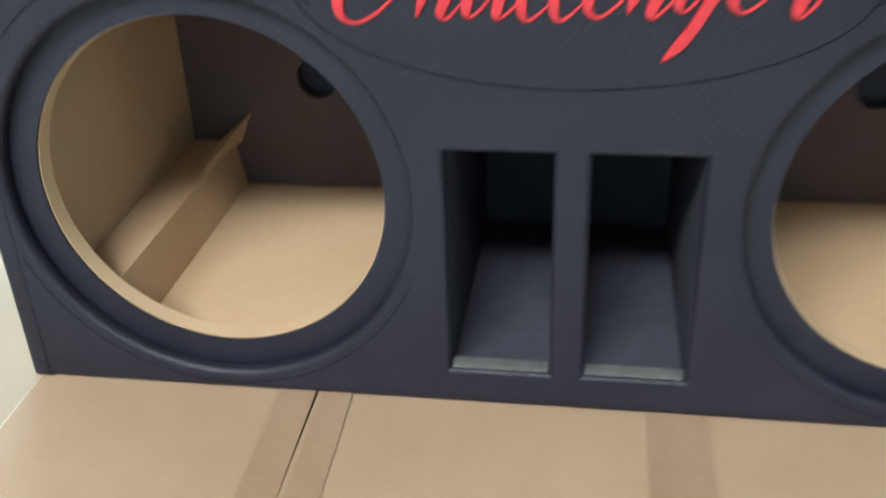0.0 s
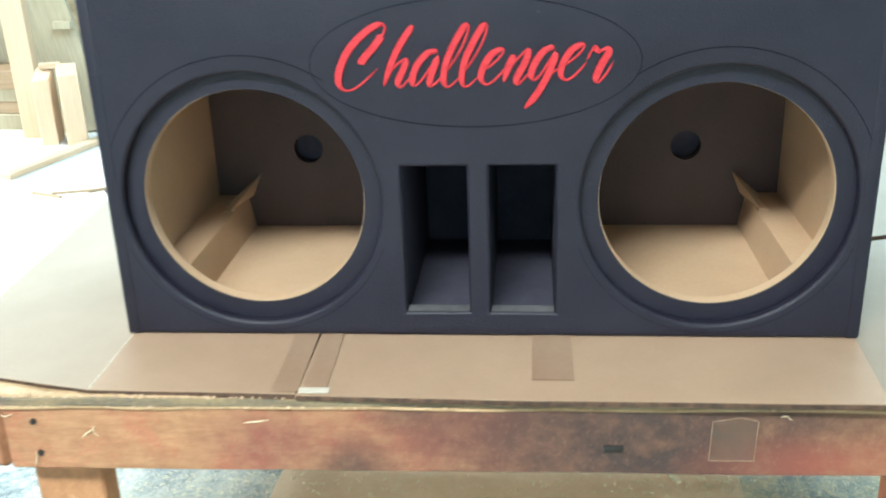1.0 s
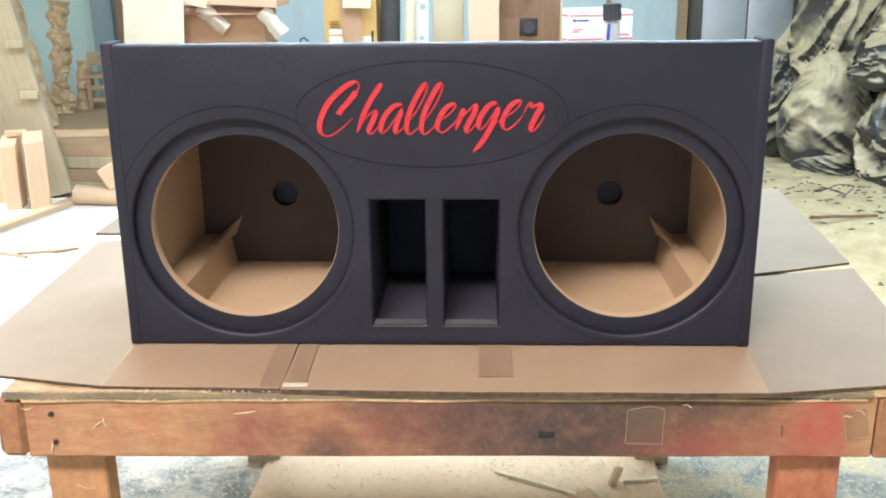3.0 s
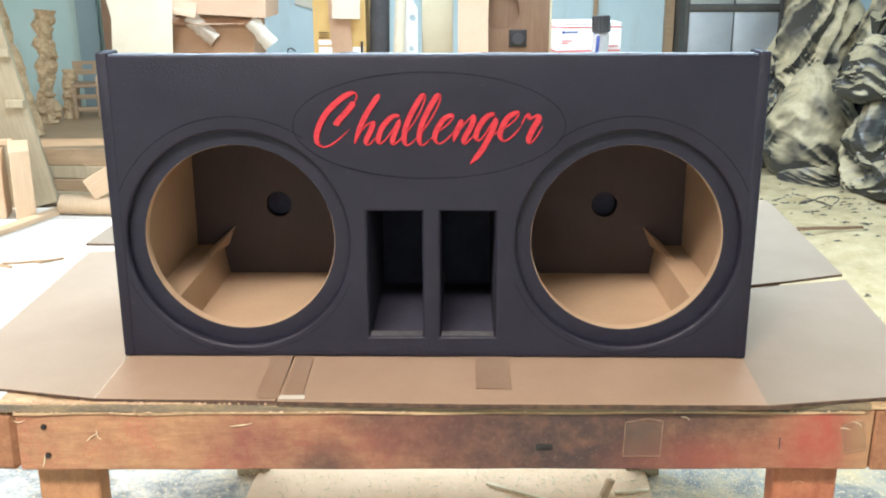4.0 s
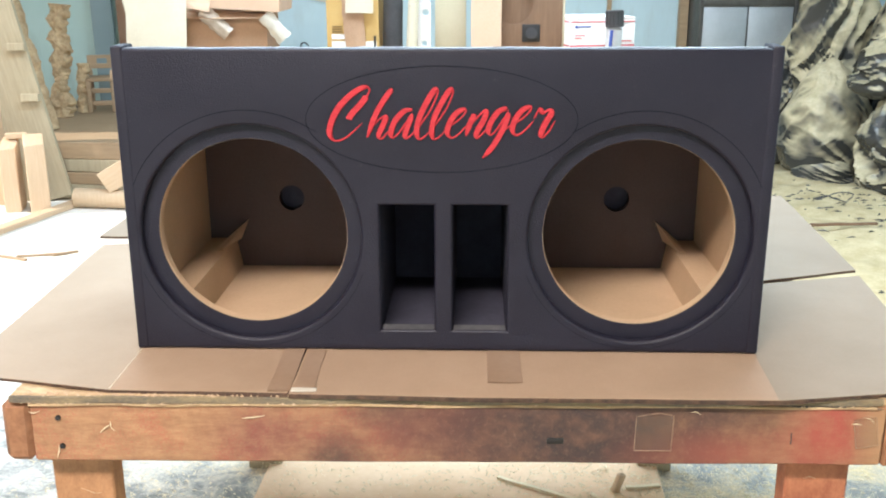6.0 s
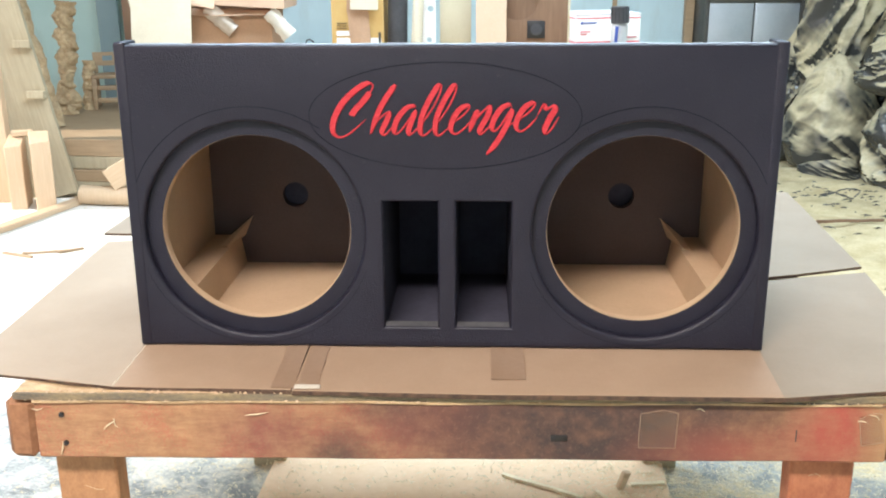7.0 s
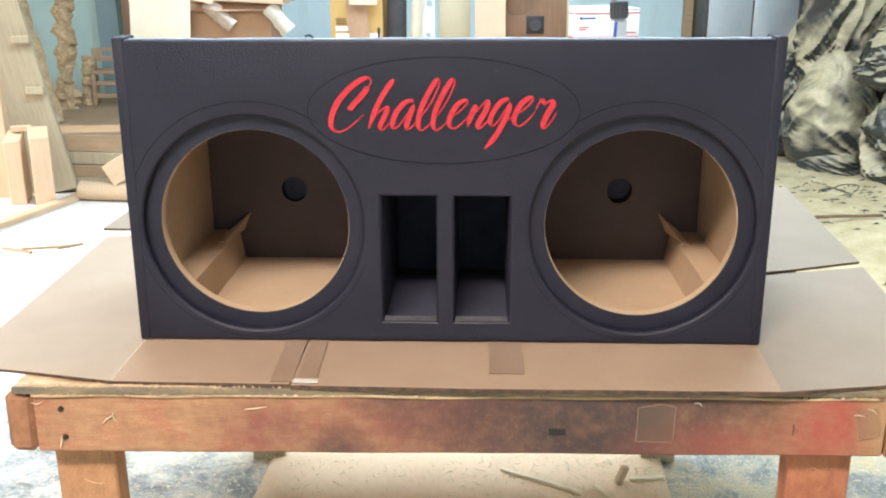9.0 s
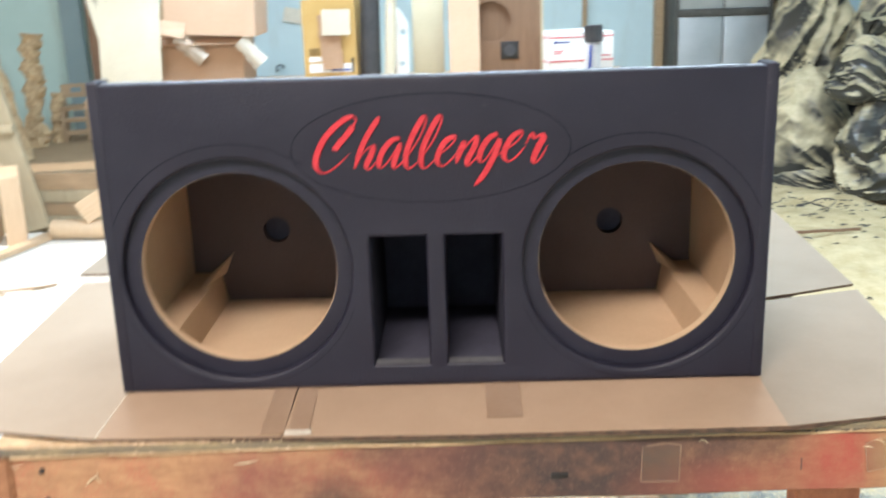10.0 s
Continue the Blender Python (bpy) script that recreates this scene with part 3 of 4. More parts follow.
cardboard([(0.490, 0.338), (0.592, 0.355), (0.790, 0.424), (0.830, 1.05), (0.49, 1.05)], TOP + 0.004, BOARD_GREY, "second grey-tan cardboard flap lying behind a torn crack", 0.0, 5)
cardboard([(-0.770, 0.606), (-0.49, 0.602), (-0.49, 0.80), (-0.765, 0.80)], TOP + 0.012, BOARD_GREY, "raised grey-tan cardboard flap behind the first", 0.0, 6)
for x0, x1, y0, y1, a in ((-0.252, -0.2195, -0.153, 0.03, 1.5), (-0.214, -0.186, -0.158, 0.03, 1.5), (0.066, 0.116, -0.117, 0.03, 0)):
    solo("tape_strip", block((x0 - x1) / 2, (x1 - x0) / 2, y0, y1, 0, 0.0004), TAPE, pose((x0 + x1) / 2, 0, TOP + 0.0064, 0, 0, a), "strip of brown parcel tape on the cardboard", "tape", "tape on the cardboard")
solo("torn_paper", rough_block(-0.018, 0.018, -0.006, 0.006, 0, 0.0012, 0.0012, 6, 5, 0.0002), PAPER, pose(-0.196, -0.152, TOP + 0.0070, 0, 0, 2), "torn pale paper scrap at the cardboard's edge", "paper")

# ---- speaker box ----
BASE = 0.7562
W2, HB, DB = 0.483, 0.466, 0.42
CX, CZ, RH, RR = 0.2945, 0.187, 0.1455, 0.168
speaker = thing("speaker_box", pose(0, 0, BASE), "empty black vinyl speaker box with two round cut-outs, twin ports", "speaker box")
DROP = 0.042


def sloped(bm):
    """Lower the back of the lid a little."""
    for v in bm.verts:
        if v.co.z > 0.3:
            v.co.z -= DROP * max(0.0, v.co.y) / DB
    return bm


ports = [loop_rect(-0.098, -0.0155, 0.0345, 0.234), loop_rect(0.0125, 0.0955, 0.0345, 0.234)]
rounds = lambda r: [loop_circle(s * CX, CZ, r, 96) for s in (-1, 1)]
part("front_panel", plate([loop_rect(-W2, W2, 0.0, HB)] + rounds(RR) + ports, 0.016, 0.006), VINYL, speaker, "black vinyl front panel, rounded at the edges")
part("recess_ring", plate([loop_rect(-0.4635, 0.4635, 0.004, HB - 0.012)] + rounds(RH) + [loop_rect(-0.109, 0.1065, 0.0155, 0.247)], 0.003), VINYL, speaker, "recessed black mounting ledge", pose(0, 0.0158, 0))
part("baffle", plate([loop_rect(-0.4635, 0.4635, 0.004, HB - 0.012)] + rounds(RH - 0.0008) + [loop_rect(-0.109, 0.1065, 0.0155, 0.247)], 0.017), MDF, speaker, "raw fibreboard baffle edge", pose(0, 0.0188, 0))
for s in (-1, 1):
    xa, xb = sorted((s * 0.4635, s * W2))
    part("end_panel", sloped(block(xa, xb, 0.0162, DB, 0.0, HB, 0.002, 2)), VINYL, speaker, "black end panel, slightly proud")
    xa, xb = sorted((s * 0.4615, s * 0.4638))
    part("side_lining", sloped(block(xa, xb, 0.036, DB - 0.02, 0.0, HB - 0.02)), MDF, speaker, "raw fibreboard inside wall")
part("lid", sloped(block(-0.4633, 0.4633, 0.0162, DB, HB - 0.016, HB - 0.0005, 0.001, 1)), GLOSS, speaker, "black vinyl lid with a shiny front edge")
for s in (-1, 1):
    xa, xb = sorted((s * 0.4665, s * (W2 + 0.0014)))
    part("corner_cap", block(xa, xb, -0.0012, 0.05, 0.0005, HB + 0.0035, 0.0035, 3), VINYL, speaker, "folded vinyl edge, raised at its top corner")
# added round strip, paler than the vinyl, in place of the lid edge's highlight
edge = [(-0.463 + 0.926 * i / 20, 0.0125, HB - 0.0044 + 0.0005 * math.sin(i * 1.7)) for i in range(21)]
part("lid_glint_strip", tube(edge, [0.0056] * 21, 16), LID_GLINT, speaker, "added paler vinyl strip standing in for the highlight on the lid's front edge")
part("lid_lining", sloped(block(-0.461, 0.461, 0.036, DB - 0.02, HB - 0.020, HB - 0.0165)), MDF, speaker)
part("bottom", block(-0.4638, 0.4638, 0.036, DB, 0.0, 0.018), MDF, speaker, "raw fibreboard inside floor")
holes = [loop_circle(s * 0.307 + 0.005, 0.154, 0.024, 40) for s in (-1, 1)]
part("back_panel", plate([loop_rect(-0.4638, 0.4638, 0.0185, HB - DROP - 0.022)] + holes, 0.016), HARDBOARD, speaker, "dark brown hardboard back with a round terminal hole each side", pose(0, 0.378, 0))
part("back_skin", block(-0.4638, 0.4638, 0.4185, DB + 0.0005, 0.0005, HB - DROP - 0.001), VINYL, speaker)
for h, s in zip(holes, (-1, 1)):
    part("terminal_cup", rod(0.0235, 0, 0.012, 0.0235, 32, m=pose(s * 0.307 + 0.005, 0.410, 0.154, 90)), PORT, speaker, "black terminal cup")
for s in (-1, 1):
    # corner cleat along the bottom, its inner face leaning, scooped at the front
    bm = block(0.402, 0.461, 0.040, 0.3775, 0.0185, 0.074)
    for k in range(1, 12):
        bmesh.ops.bisect_plane(bm, geom=bm.verts[:] + bm.edges[:] + bm.faces[:], plane_co=(0, 0.04 + 0.3375 * k / 12, 0), plane_no=(0, 1, 0))
    for v in bm.verts:
        if v.co.z > 0.05 and v.co.x < 0.43:
            v.co.x += 0.010
        if s < 0:
            v.co.x *= -1
    part("corner_cleat", bm, MDF, speaker, "raw fibreboard cleat along the inside corner")
    # triangular gusset where the cleat meets the back
    bm = bmesh.new()
    near = [bm.verts.new((s * x, 0.290, z)) for x, z in ((0.414, 0.0742), (0.430, 0.0742), (0.416, 0.078))]
    far = [bm.verts.new((s * x, 0.3775, z)) for x, z in ((0.402, 0.0742), (0.430, 0.0742), (0.386, 0.112))]
    bm.faces.new(near)
    bm.faces.new(far[::-1])
    for k in range(3):
        bm.faces.new((near[k], near[(k + 1) % 3], far[(k + 1) % 3], far[k]))
    part("gusset", bm, MDF, speaker)
# ports: sleeves of black board
for xa, xb in ((-0.098, -0.0155), (0.0125, 0.0955)):
    for a in ((xa - 0.0105, xa - 0.0005, 0.0163, 0.300, 0.016, 0.2465), (xb + 0.0005, xb + 0.0105, 0.0163, 0.300, 0.016, 0.2465), (xa, xb, 0.0163, 0.300, 0.016, 0.026),
              (xa, xb, 0.0163, 0.300, 0.2345, 0.2465), (xa, xb, 0.290, 0.300, 0.0265, 0.234)):
        part("port_board", block(*a), PORT, speaker, "black-lined port board")
    lip = block(xa + 0.0005, xb - 0.0005, 0.0045, 0.0150, 0.0265, 0.0350, 0.001, 1)
    for v in lip.verts:
        if v.co.z > 0.03 and v.co.y > 0.010:
            v.co.z += 0.004
    part("port_sill", lip, SILL, speaker, "shiny folded vinyl at the port's foot")

# embossed lines, dark tubes for the grooves' shade: an oval round the emblem and an arc over each cut-out
def ridge(points, r=0.00045):
    return tube([(x, -0.0004, z) for x, z in points], [r] * len(points), 6)


oval = [(-0.004 + 0.199 * math.cos(a), 0.363 + 0.078 * math.sin(a)) for a in (2 * math.pi * i / 120 for i in range(121))]
part("embossed_oval", ridge(oval), GROOVE_SHADE, speaker, "thin dark tube standing in for the shade of an embossed oval line")
for s in (-1, 1):
    arc = [(s * (CX + 0.190 * math.cos(a)), CZ + 0.190 * math.sin(a)) for a in (radians(22 + 102 * i / 60) for i in range(61))]
    part("embossed_arc", ridge(arc), GROOVE_SHADE, speaker, "thin dark tube standing in for the shade of an embossed arc over the round cut-out")
    low = [(s * CX + 0.180 * math.cos(a), CZ + 0.180 * math.sin(a)) for a in (radians(200 + 140 * i / 60) for i in range(61))]
    part("embossed_arc", ridge(low, 0.0003), GROOVE_SHADE, speaker, "fainter dark tube standing in for the shade of an embossed arc under the round cut-out")

# red raised script across the oval: brush-written letters, thick going down and thin going up
EZ = 0.336


def smooth_line(pts, steps=7):
    """A curve through the points of a pen's way."""
    ends = [pts[0]] + list(pts) + [pts[-1]]
    out = []
    for a, b, c, d in zip(ends, ends[1:], ends[2:], ends[3:]):
        for i in range(steps):
            k = i / steps
            out.append(tuple(0.5 * (2 * q + (r - p) * k + (2 * p - 5 * q + 4 * r - t) * k * k + (3 * q - p - 3 * r + t) * k ** 3) for p, q, r, t in zip(a, b, c, d)))
    return out + [pts[-1]]


def letter(name, x, *ways, bold=1.0):
    """One raised letter; its pen ways are in millimetres from x along the panel and from the baseline."""
    bm = bmesh.new()
    for way in ways:
        line = smooth_line(way)
        n = len(line) - 1
        wide = []
        for i in range(n + 1):
            (ua, va), (ub, vb) = line[max(i - 1, 0)], line[min(i + 1, n)]
            run = math.hypot(ub - ua, vb - va) or 1.0
            down = max(0.0, (-(vb - va) * 0.9 - (ub - ua) * 0.45) / run)
            wide.append(1.4 + 2.95 * bold * down)
        for _ in range(4):
            wide = [(wide[max(i - 1, 0)] + wide[i] + wide[min(i + 1, n)]) / 3 for i in range(n + 1)]
        radii = [0.001 * w * min(1.0, 0.40 + 0.30 * i, 0.25 + 0.16 * (n - i)) for i, w in enumerate(wide)]
        pen = tube([(0.001 * u, 0.0, 0.001 * v) for u, v in line], radii, 10)
        for w in pen.verts:
            w.co.y = max(-0.0026, w.co.y) - 0.0004
        me = mesh_of(pen, "pen_way")
        bm.from_mesh(me)
        bpy.data.meshes.remove(me)
    part(name, bm, RED, speaker, "raised red script letter", pose(x, 0, EZ))


tall_l = [(0, 13), (18, 38), (29, 60), (31, 71), (26, 70), (14, 51), (3, 27), (0, 6), (6, -1), (22, 13)]
small_e = [(0, 16), (16, 27), (26, 38), (25, 43), (13, 37), (3, 22), (0, 8), (7, 1), (19, 9), (31, 23)]
letter("letter_c", -0.140, [(14, 44), (27, 60), (32, 71), (25, 75), (8, 66), (-13, 46), (-26, 22), (-28, 4), (-19, -4), (-3, 2), (21, 23)], [(28, 62), (21, 53), (14, 45), (7, 38), (1, 30), (0, 28)], bold=1.15)
letter("letter_h", -0.112, [(37, 73), (22, 52), (10, 30), (-1, 1)], [(0, 8), (15, 26), (27, 33), (24, 22), (16, 5), (21, 0), (35, 16)])
letter("letter_a", -0.046, [(0, 42), (-12, 40), (-26, 25), (-32, 8), (-29, 1), (-18, 11), (0, 38)], [(0, 36), (-10, 10), (-10, 0), (0, 7), (7, 16)])
letter("letter_l", -0.040, tall_l)
letter("letter_l", -0.018, tall_l)
letter("letter_e", 0.005, small_e)
letter("letter_n", 0.034, [(11, 36), (4, 22), (-2, 4)], [(0, 11), (13, 29), (27, 42), (25, 29), (14, 9), (15, 1), (25, 10), (34, 21)])
letter("letter_g", 0.092, [(0, 45), (-12, 40), (-23, 25), (-27, 11), (-22, 6), (-11, 19), (2, 42)], [(3, 38), (-6, 14), (-20, -11), (-35, -29)], [(-15, -1), (-4, 12), (9, 22)])
letter("letter_e", 0.100, [(u, v + 4) for u, v in small_e])
letter("letter_r", 0.131, [(0, 29), (8, 44), (14, 39), (23, 43), (25, 37), (18, 25), (11, 9), (13, 2), (22, 11), (31, 27)], [(9, 42), (13, 37), (20, 41), (24, 38)], bold=1.1)

# ---- back bench and what stands on it ----
BZ = 0.93
bench = thing("back_bench", pose(0, 0, 0), "plain timber bench along the middle of the workshop", "bench")
part("bench_top", block(-1.385, 0.80, 2.40, 3.15, BZ - 0.035, BZ, 0.004), OAK, bench)
for x in (-1.30, 0.74):
    for y in (2.43, 3.10):
        part("leg", block(x - 0.04, x + 0.04, y - 0.04, y + 0.04, 0, BZ - 0.0355, 0.003), OAK, bench)


def carton(m, w, d, h, mat, label, flaps=(), group="cartons on the bench"):
    """An open cardboard carton: four walls, a floor and flaps; each flap is (side, length, tilt)."""
    ob = thing("carton", m, label, "carton", group)
    t = 0.005
    body = bmesh.new()
    block(-w / 2, w / 2, 0, t, 0, h, bm=body)
    block(-w / 2, w / 2, d - t, d, 0, h, bm=body)
    block(-w / 2, -w / 2 + t, t, d - t, 0, h, bm=body)
    block(w / 2 - t, w / 2, t, d - t, 0, h, bm=body)
    block(-w / 2 + t, w / 2 - t, t, d - t, 0, t, bm=body)
    part("body", body, mat, ob)
    for side, ln, tilt in flaps:
        if side == 'front':
            part("flap", bent_sheet(w * 0.98, ln, t, 0.004, 8, 0.004, tilt), mat, ob, "", pose(0, 0.003, h, tilt, 0, 0))
        elif side == 'right':
            part("flap", bent_sheet(d * 0.95, ln, t, 0.004, 8, 0.004, tilt), mat, ob, "", pose(w / 2, d / 2, h, 0, 0, 90) @ pose(0, 0, 0, tilt))
        else:
            part("flap", bent_sheet(d * 0.95, ln, t, 0.004, 8, 0.004, tilt), mat, ob, "", pose(-w / 2, d / 2, h, 0, 0, -90) @ pose(0, 0, 0, tilt))
    return ob


solo("cream_sheet", bent_sheet(0.245, 0.42, 0.006, 0.010, 10, 0.0), CREAM, pose(-1.245, 2.56, BZ, -3, 2.5, 0), "tall cream-white sheet leaning against a carton", "panel")
carton(pose(-0.985, 2.66, BZ, 0, 0, 3), 0.345, 0.34, 0.21, BOARD_BROWN, "brown cardboard carton with loose taped flaps", (('front', 0.05, 120),))
upper = carton(pose(-0.93, 2.62, BZ + 0.218, 0, 3.2, 1), 0.36, 0.32, 0.26, BOARD_SALMON, "light tan carton stacked on the brown one")
solo("paper_flap", bent_sheet(0.062, 0.125, 0.0015, 0.008, 10, 0.008, 4), PAPER, pose(-0.734, 2.640, 1.030, 3, -39, 0), "crumpled white paper flap hanging from a carton", "paper")
solo("paper_flap", bent_sheet(0.064, 0.140, 0.0015, 0.012, 10, 0.008, 9), TAPE_PALE, pose(-0.965, 2.640, 1.050, 3, -48, 0), "crumpled tape flap hanging from a carton", "paper")
part("torn_flap", bent_sheet(0.27, 0.055, 0.006, 0.006, 16, 0.008, 6), BOARD_SALMON, upper, "torn flap drooping from the carton", pose(-0.235, -0.015, 0.010, -12, 8, 0))
ochre = carton(pose(-0.460, 2.68, BZ, 0, 0, -2), 0.215, 0.26, 0.34, BOARD_OCHRE, "ochre printed carton with white labels")
for xa, xb, za, zb, mt in ((-0.088, -0.02, 0.096, 0.116, WHITE), (-0.088, 0.098, 0.052, 0.088, WHITE), (0.0, 0.08, 0.058, 0.066, INK_BLUE), (0.086, 0.096, 0.052, 0.110, BLACK), (-0.085, -0.045, 0.145, 0.1475, BLACK), (-0.085, -0.045, 0.135, 0.1375, BLACK), (-0.085, -0.045, 0.125, 0.1275, BLACK)):
    part("label" if mt is WHITE else "print_bar", block(xa, xb, -0.0022 if mt is not WHITE else -0.0012, -0.0004, za, zb), mt, ochre)
part("wrapper", bent_sheet(0.085, 0.215, 0.003, 0.006, 8, 0.004, 2), BOARD_BROWN, ochre, "brown sheet over the carton", pose(0.012, -0.012, 0.070, -3, -4, 0))
part("note", bent_sheet(0.115, 0.10, 0.001, 0.003, 6, 0.002, 3), CREAM, ochre, "blank cream note", pose(0.032, -0.022, 0.203, -2, 1, 0))
solo("charcoal_roll", rod(0.042, 0, 0.36, 0.040, 28), CHARCOAL, pose(-0.302, 2.72, BZ, 0, 1.5, 0), "charcoal-grey plastic-wrapped roll standing upright", "roll")
solo("cream_roll", rod(0.023, 0, 0.38, 0.022, 24), CREAM, pose(-0.222, 2.69, BZ, 0, 3, 0), "cream cardboard tube standing upright", "tube")
solo("white_bracket", plate([[(-0.03, 0), (0.026, 0), (0.026, 0.24), (-0.012, 0.30), (-0.03, 0.30)], loop_circle(0.0, 0.075, 0.011, 24), loop_circle(0.006, 0.20, 0.013, 24)], 0.03, 0.003), WHITE, pose(-0.168, 2.72, BZ), "white moulded bracket with rounded openings", "bracket")
solo("beige_panel", block(-0.065, 0.065, 0, 0.02, 0, 0.42, 0.003), BEIGE, pose(-0.060, 2.76, BZ, -2), "beige fibreboard offcut standing upright", "board")
solo("salmon_panel", bent_sheet(0.125, 0.40, 0.005, 0.004, 8, 0.002, 8), BOARD_SALMON, pose(0.088, 2.70, BZ, -3), "salmon-coloured cardboard sheet leaning upright", "cardboard")
cab = thing("small_cabinet", pose(0.275, 2.74, BZ), "brown fibreboard loudspeaker carcass with a round opening", "speaker box")
part("front", plate([loop_rect(-0.130, 0.128, 0, 0.42), loop_circle(-0.075, 0.232, 0.083, 60)], 0.018, 0.002), WALNUT, cab, "brown front panel")
part("body", block(-0.130, 0.128, 0.0185, 0.24, 0, 0.42, 0.002), WALNUT, cab)
part("terminal_plate", block(-0.038, 0.036, -0.004, -0.0002, 0.080, 0.152, 0.002), BLACK, cab, "black square terminal plate")
part("terminal_dish", rod(0.020, 0, 0.004, 0.024, 28, m=pose(0, -0.004, 0.116, 90)), CHARCOAL, cab, "round dish in the plate")
part("edge_trim", block(0.1285, 0.138, 0.0, 0.24, 0, 0.42, 0.001), BEIGE, cab)
parcel = thing("parcel_box", pose(0.565, 2.70, BZ, 0, 0, 13), "white parcel box printed with red lines", "parcel")
part("body", block(-0.140, 0.140, 0, 0.26, 0, 0.178, 0.003), WHITE, parcel)
part("top_flap", block(-0.141, 0.141, -0.002, 0.262, 0.1785, 0.182, 0.001), WHITE, parcel)
for xa, xb, za, zb, mt in ((-0.138, 0.138, 0.162, 0.166, INK_RED), (-0.138, 0.138, 0.066, 0.071, INK_RED), (-0.118, -0.105, 0.140, 0.150, INK_BLUE), (-0.102, -0.05, 0.142, 0.148, INK_BLUE), (-0.118, -0.075, 0.108, 0.112, INK_RED), (-0.118, -0.090, 0.098, 0.102, INK_RED), (0.055, 0.125, 0.084, 0.088, INK_RED)):
    part("print_bar", block(xa, xb, -0.0016, -0.0003, za, zb), mt, parcel)
for za, zb in ((0.066, 0.071), (0.162, 0.166)):
    part("print_bar", block(-0.1416, -0.1403, 0.002, 0.258, za, zb), INK_RED, parcel)
can = thing("spray_can", pose(0.572, 2.46, BZ, 0, 3, 0), "silver-white spray can with a blue stripe and tilted black cap", "can")
part("can_body", rod(0.031, 0, 0.150, 0.031, 28), CAN, can, "silver-white printed can")
part("shoulder", rod(0.031, 0.1502, 0.162, 0.024, 28), CAN, can)
part("stripe", block(-0.020, -0.008, -0.0312, -0.0225, 0.002, 0.148, 0.0005), INK_BLUE, can, "blue printed stripe")
cap = part("cap", rod(0.0345, 0.0, 0.062, 0.0325, 28), CHARCOAL, can, "black ribbed cap", pose(0, 0, 0.160, 0, -6, 0))
for k in range(14):
    a = 2 * math.pi * k / 14
    part("rib", block(-0.0015, 0.0015, -0.001, 0.001, 0.004, 0.058), BLACK, cap, "", pose(0.0343 * math.cos(a), 0.0343 * math.sin(a), 0, 0, 0, 90 + math.degrees(a)))

# ---- far wall: cabinet, hook, corner post ----
locker = thing("steel_cabinet", pose(1.86, 5.34, 0), "dark-framed cabinet with two grey tread-plate doors", "cabinet")
part("carcass", block(-0.325, 0.325, 0.03, 0.38, 0.0, 1.72, 0.004), IRON, locker)
for s in (-1, 1):
    for za, zb in ((0.06, 1.03), (1.08, 1.68)):
        xa, xb = sorted((s * 0.005, s * 0.297))
        part("door", block(xa, xb, 0.012, 0.0298, za, zb, 0.003), STEEL, locker, "grey tread-plate door")
for xa, xb, za, zb in ((-0.325, -0.2985, 0.0, 1.72), (0.2985, 0.325, 0.0, 1.72), (-0.2978, 0.2978, 1.031, 1.079), (-0.2978, 0.2978, 1.682, 1.72)):
    part("frame_bar", block(xa, xb, 0.0, 0.0296, za, zb, 0.003), IRON, locker)
studs = bmesh.new()
for i in range(26):
    for j in range(20):
        x, z = -0.285 + i * 0.0228, 0.62 + j * 0.0205
        if abs(x) > 0.012:
            bmesh.ops.create_cube(studs, size=1, matrix=pose(x, 0.011, z, 0, 45 if (i + j) % 2 else -45, 0) @ Matrix.Diagonal((0.012, 0.003, 0.004, 1)))
tagged(part("tread_studs", studs, STEEL, locker, "raised tread pattern"), kind="stuff")
solo("timber_post", rough_block(-0.030, 0.030, 0, 0.08, 0, 3.4, 0.002, 12, 21), OAK, pose(1.50, 5.66, 0), "dusty timber post against the blue wall", "post")
solo("brown_door_panel", block(-0.12, 0.12, 0, 0.03, 0, 2.0, 0.003), WALNUT, pose(2.36, 5.70, 0), "dark brown panel standing against the wall", "panel")
solo("wall_hook", tube([(0, 0, 0), (0, -0.05, 0.0), (0.004, -0.05, 0.035), (0.03, -0.05, 0.042), (0.06, -0.05, 0.02)], [0.006] * 5), BLACK, pose(-1.21, 5.75, 0.725), "small dark bent hook on the blue wall", "hook")
solo("timber_strip", block(-0.016, 0.016, 0, 0.02, 0, 0.60, 0.002), OAK, pose(0.985, 5.72, 0.80), "narrow yellow-brown strip on the blue wall", "strip")
solo("note_sheet", bent_sheet(0.16, 0.10, 0.001, 0.004, 6, 0.003, 5), PAPER, pose(-1.07, 5.73, 1.055, 0, 12, 0), "torn paper note on the blue wall", "paper")

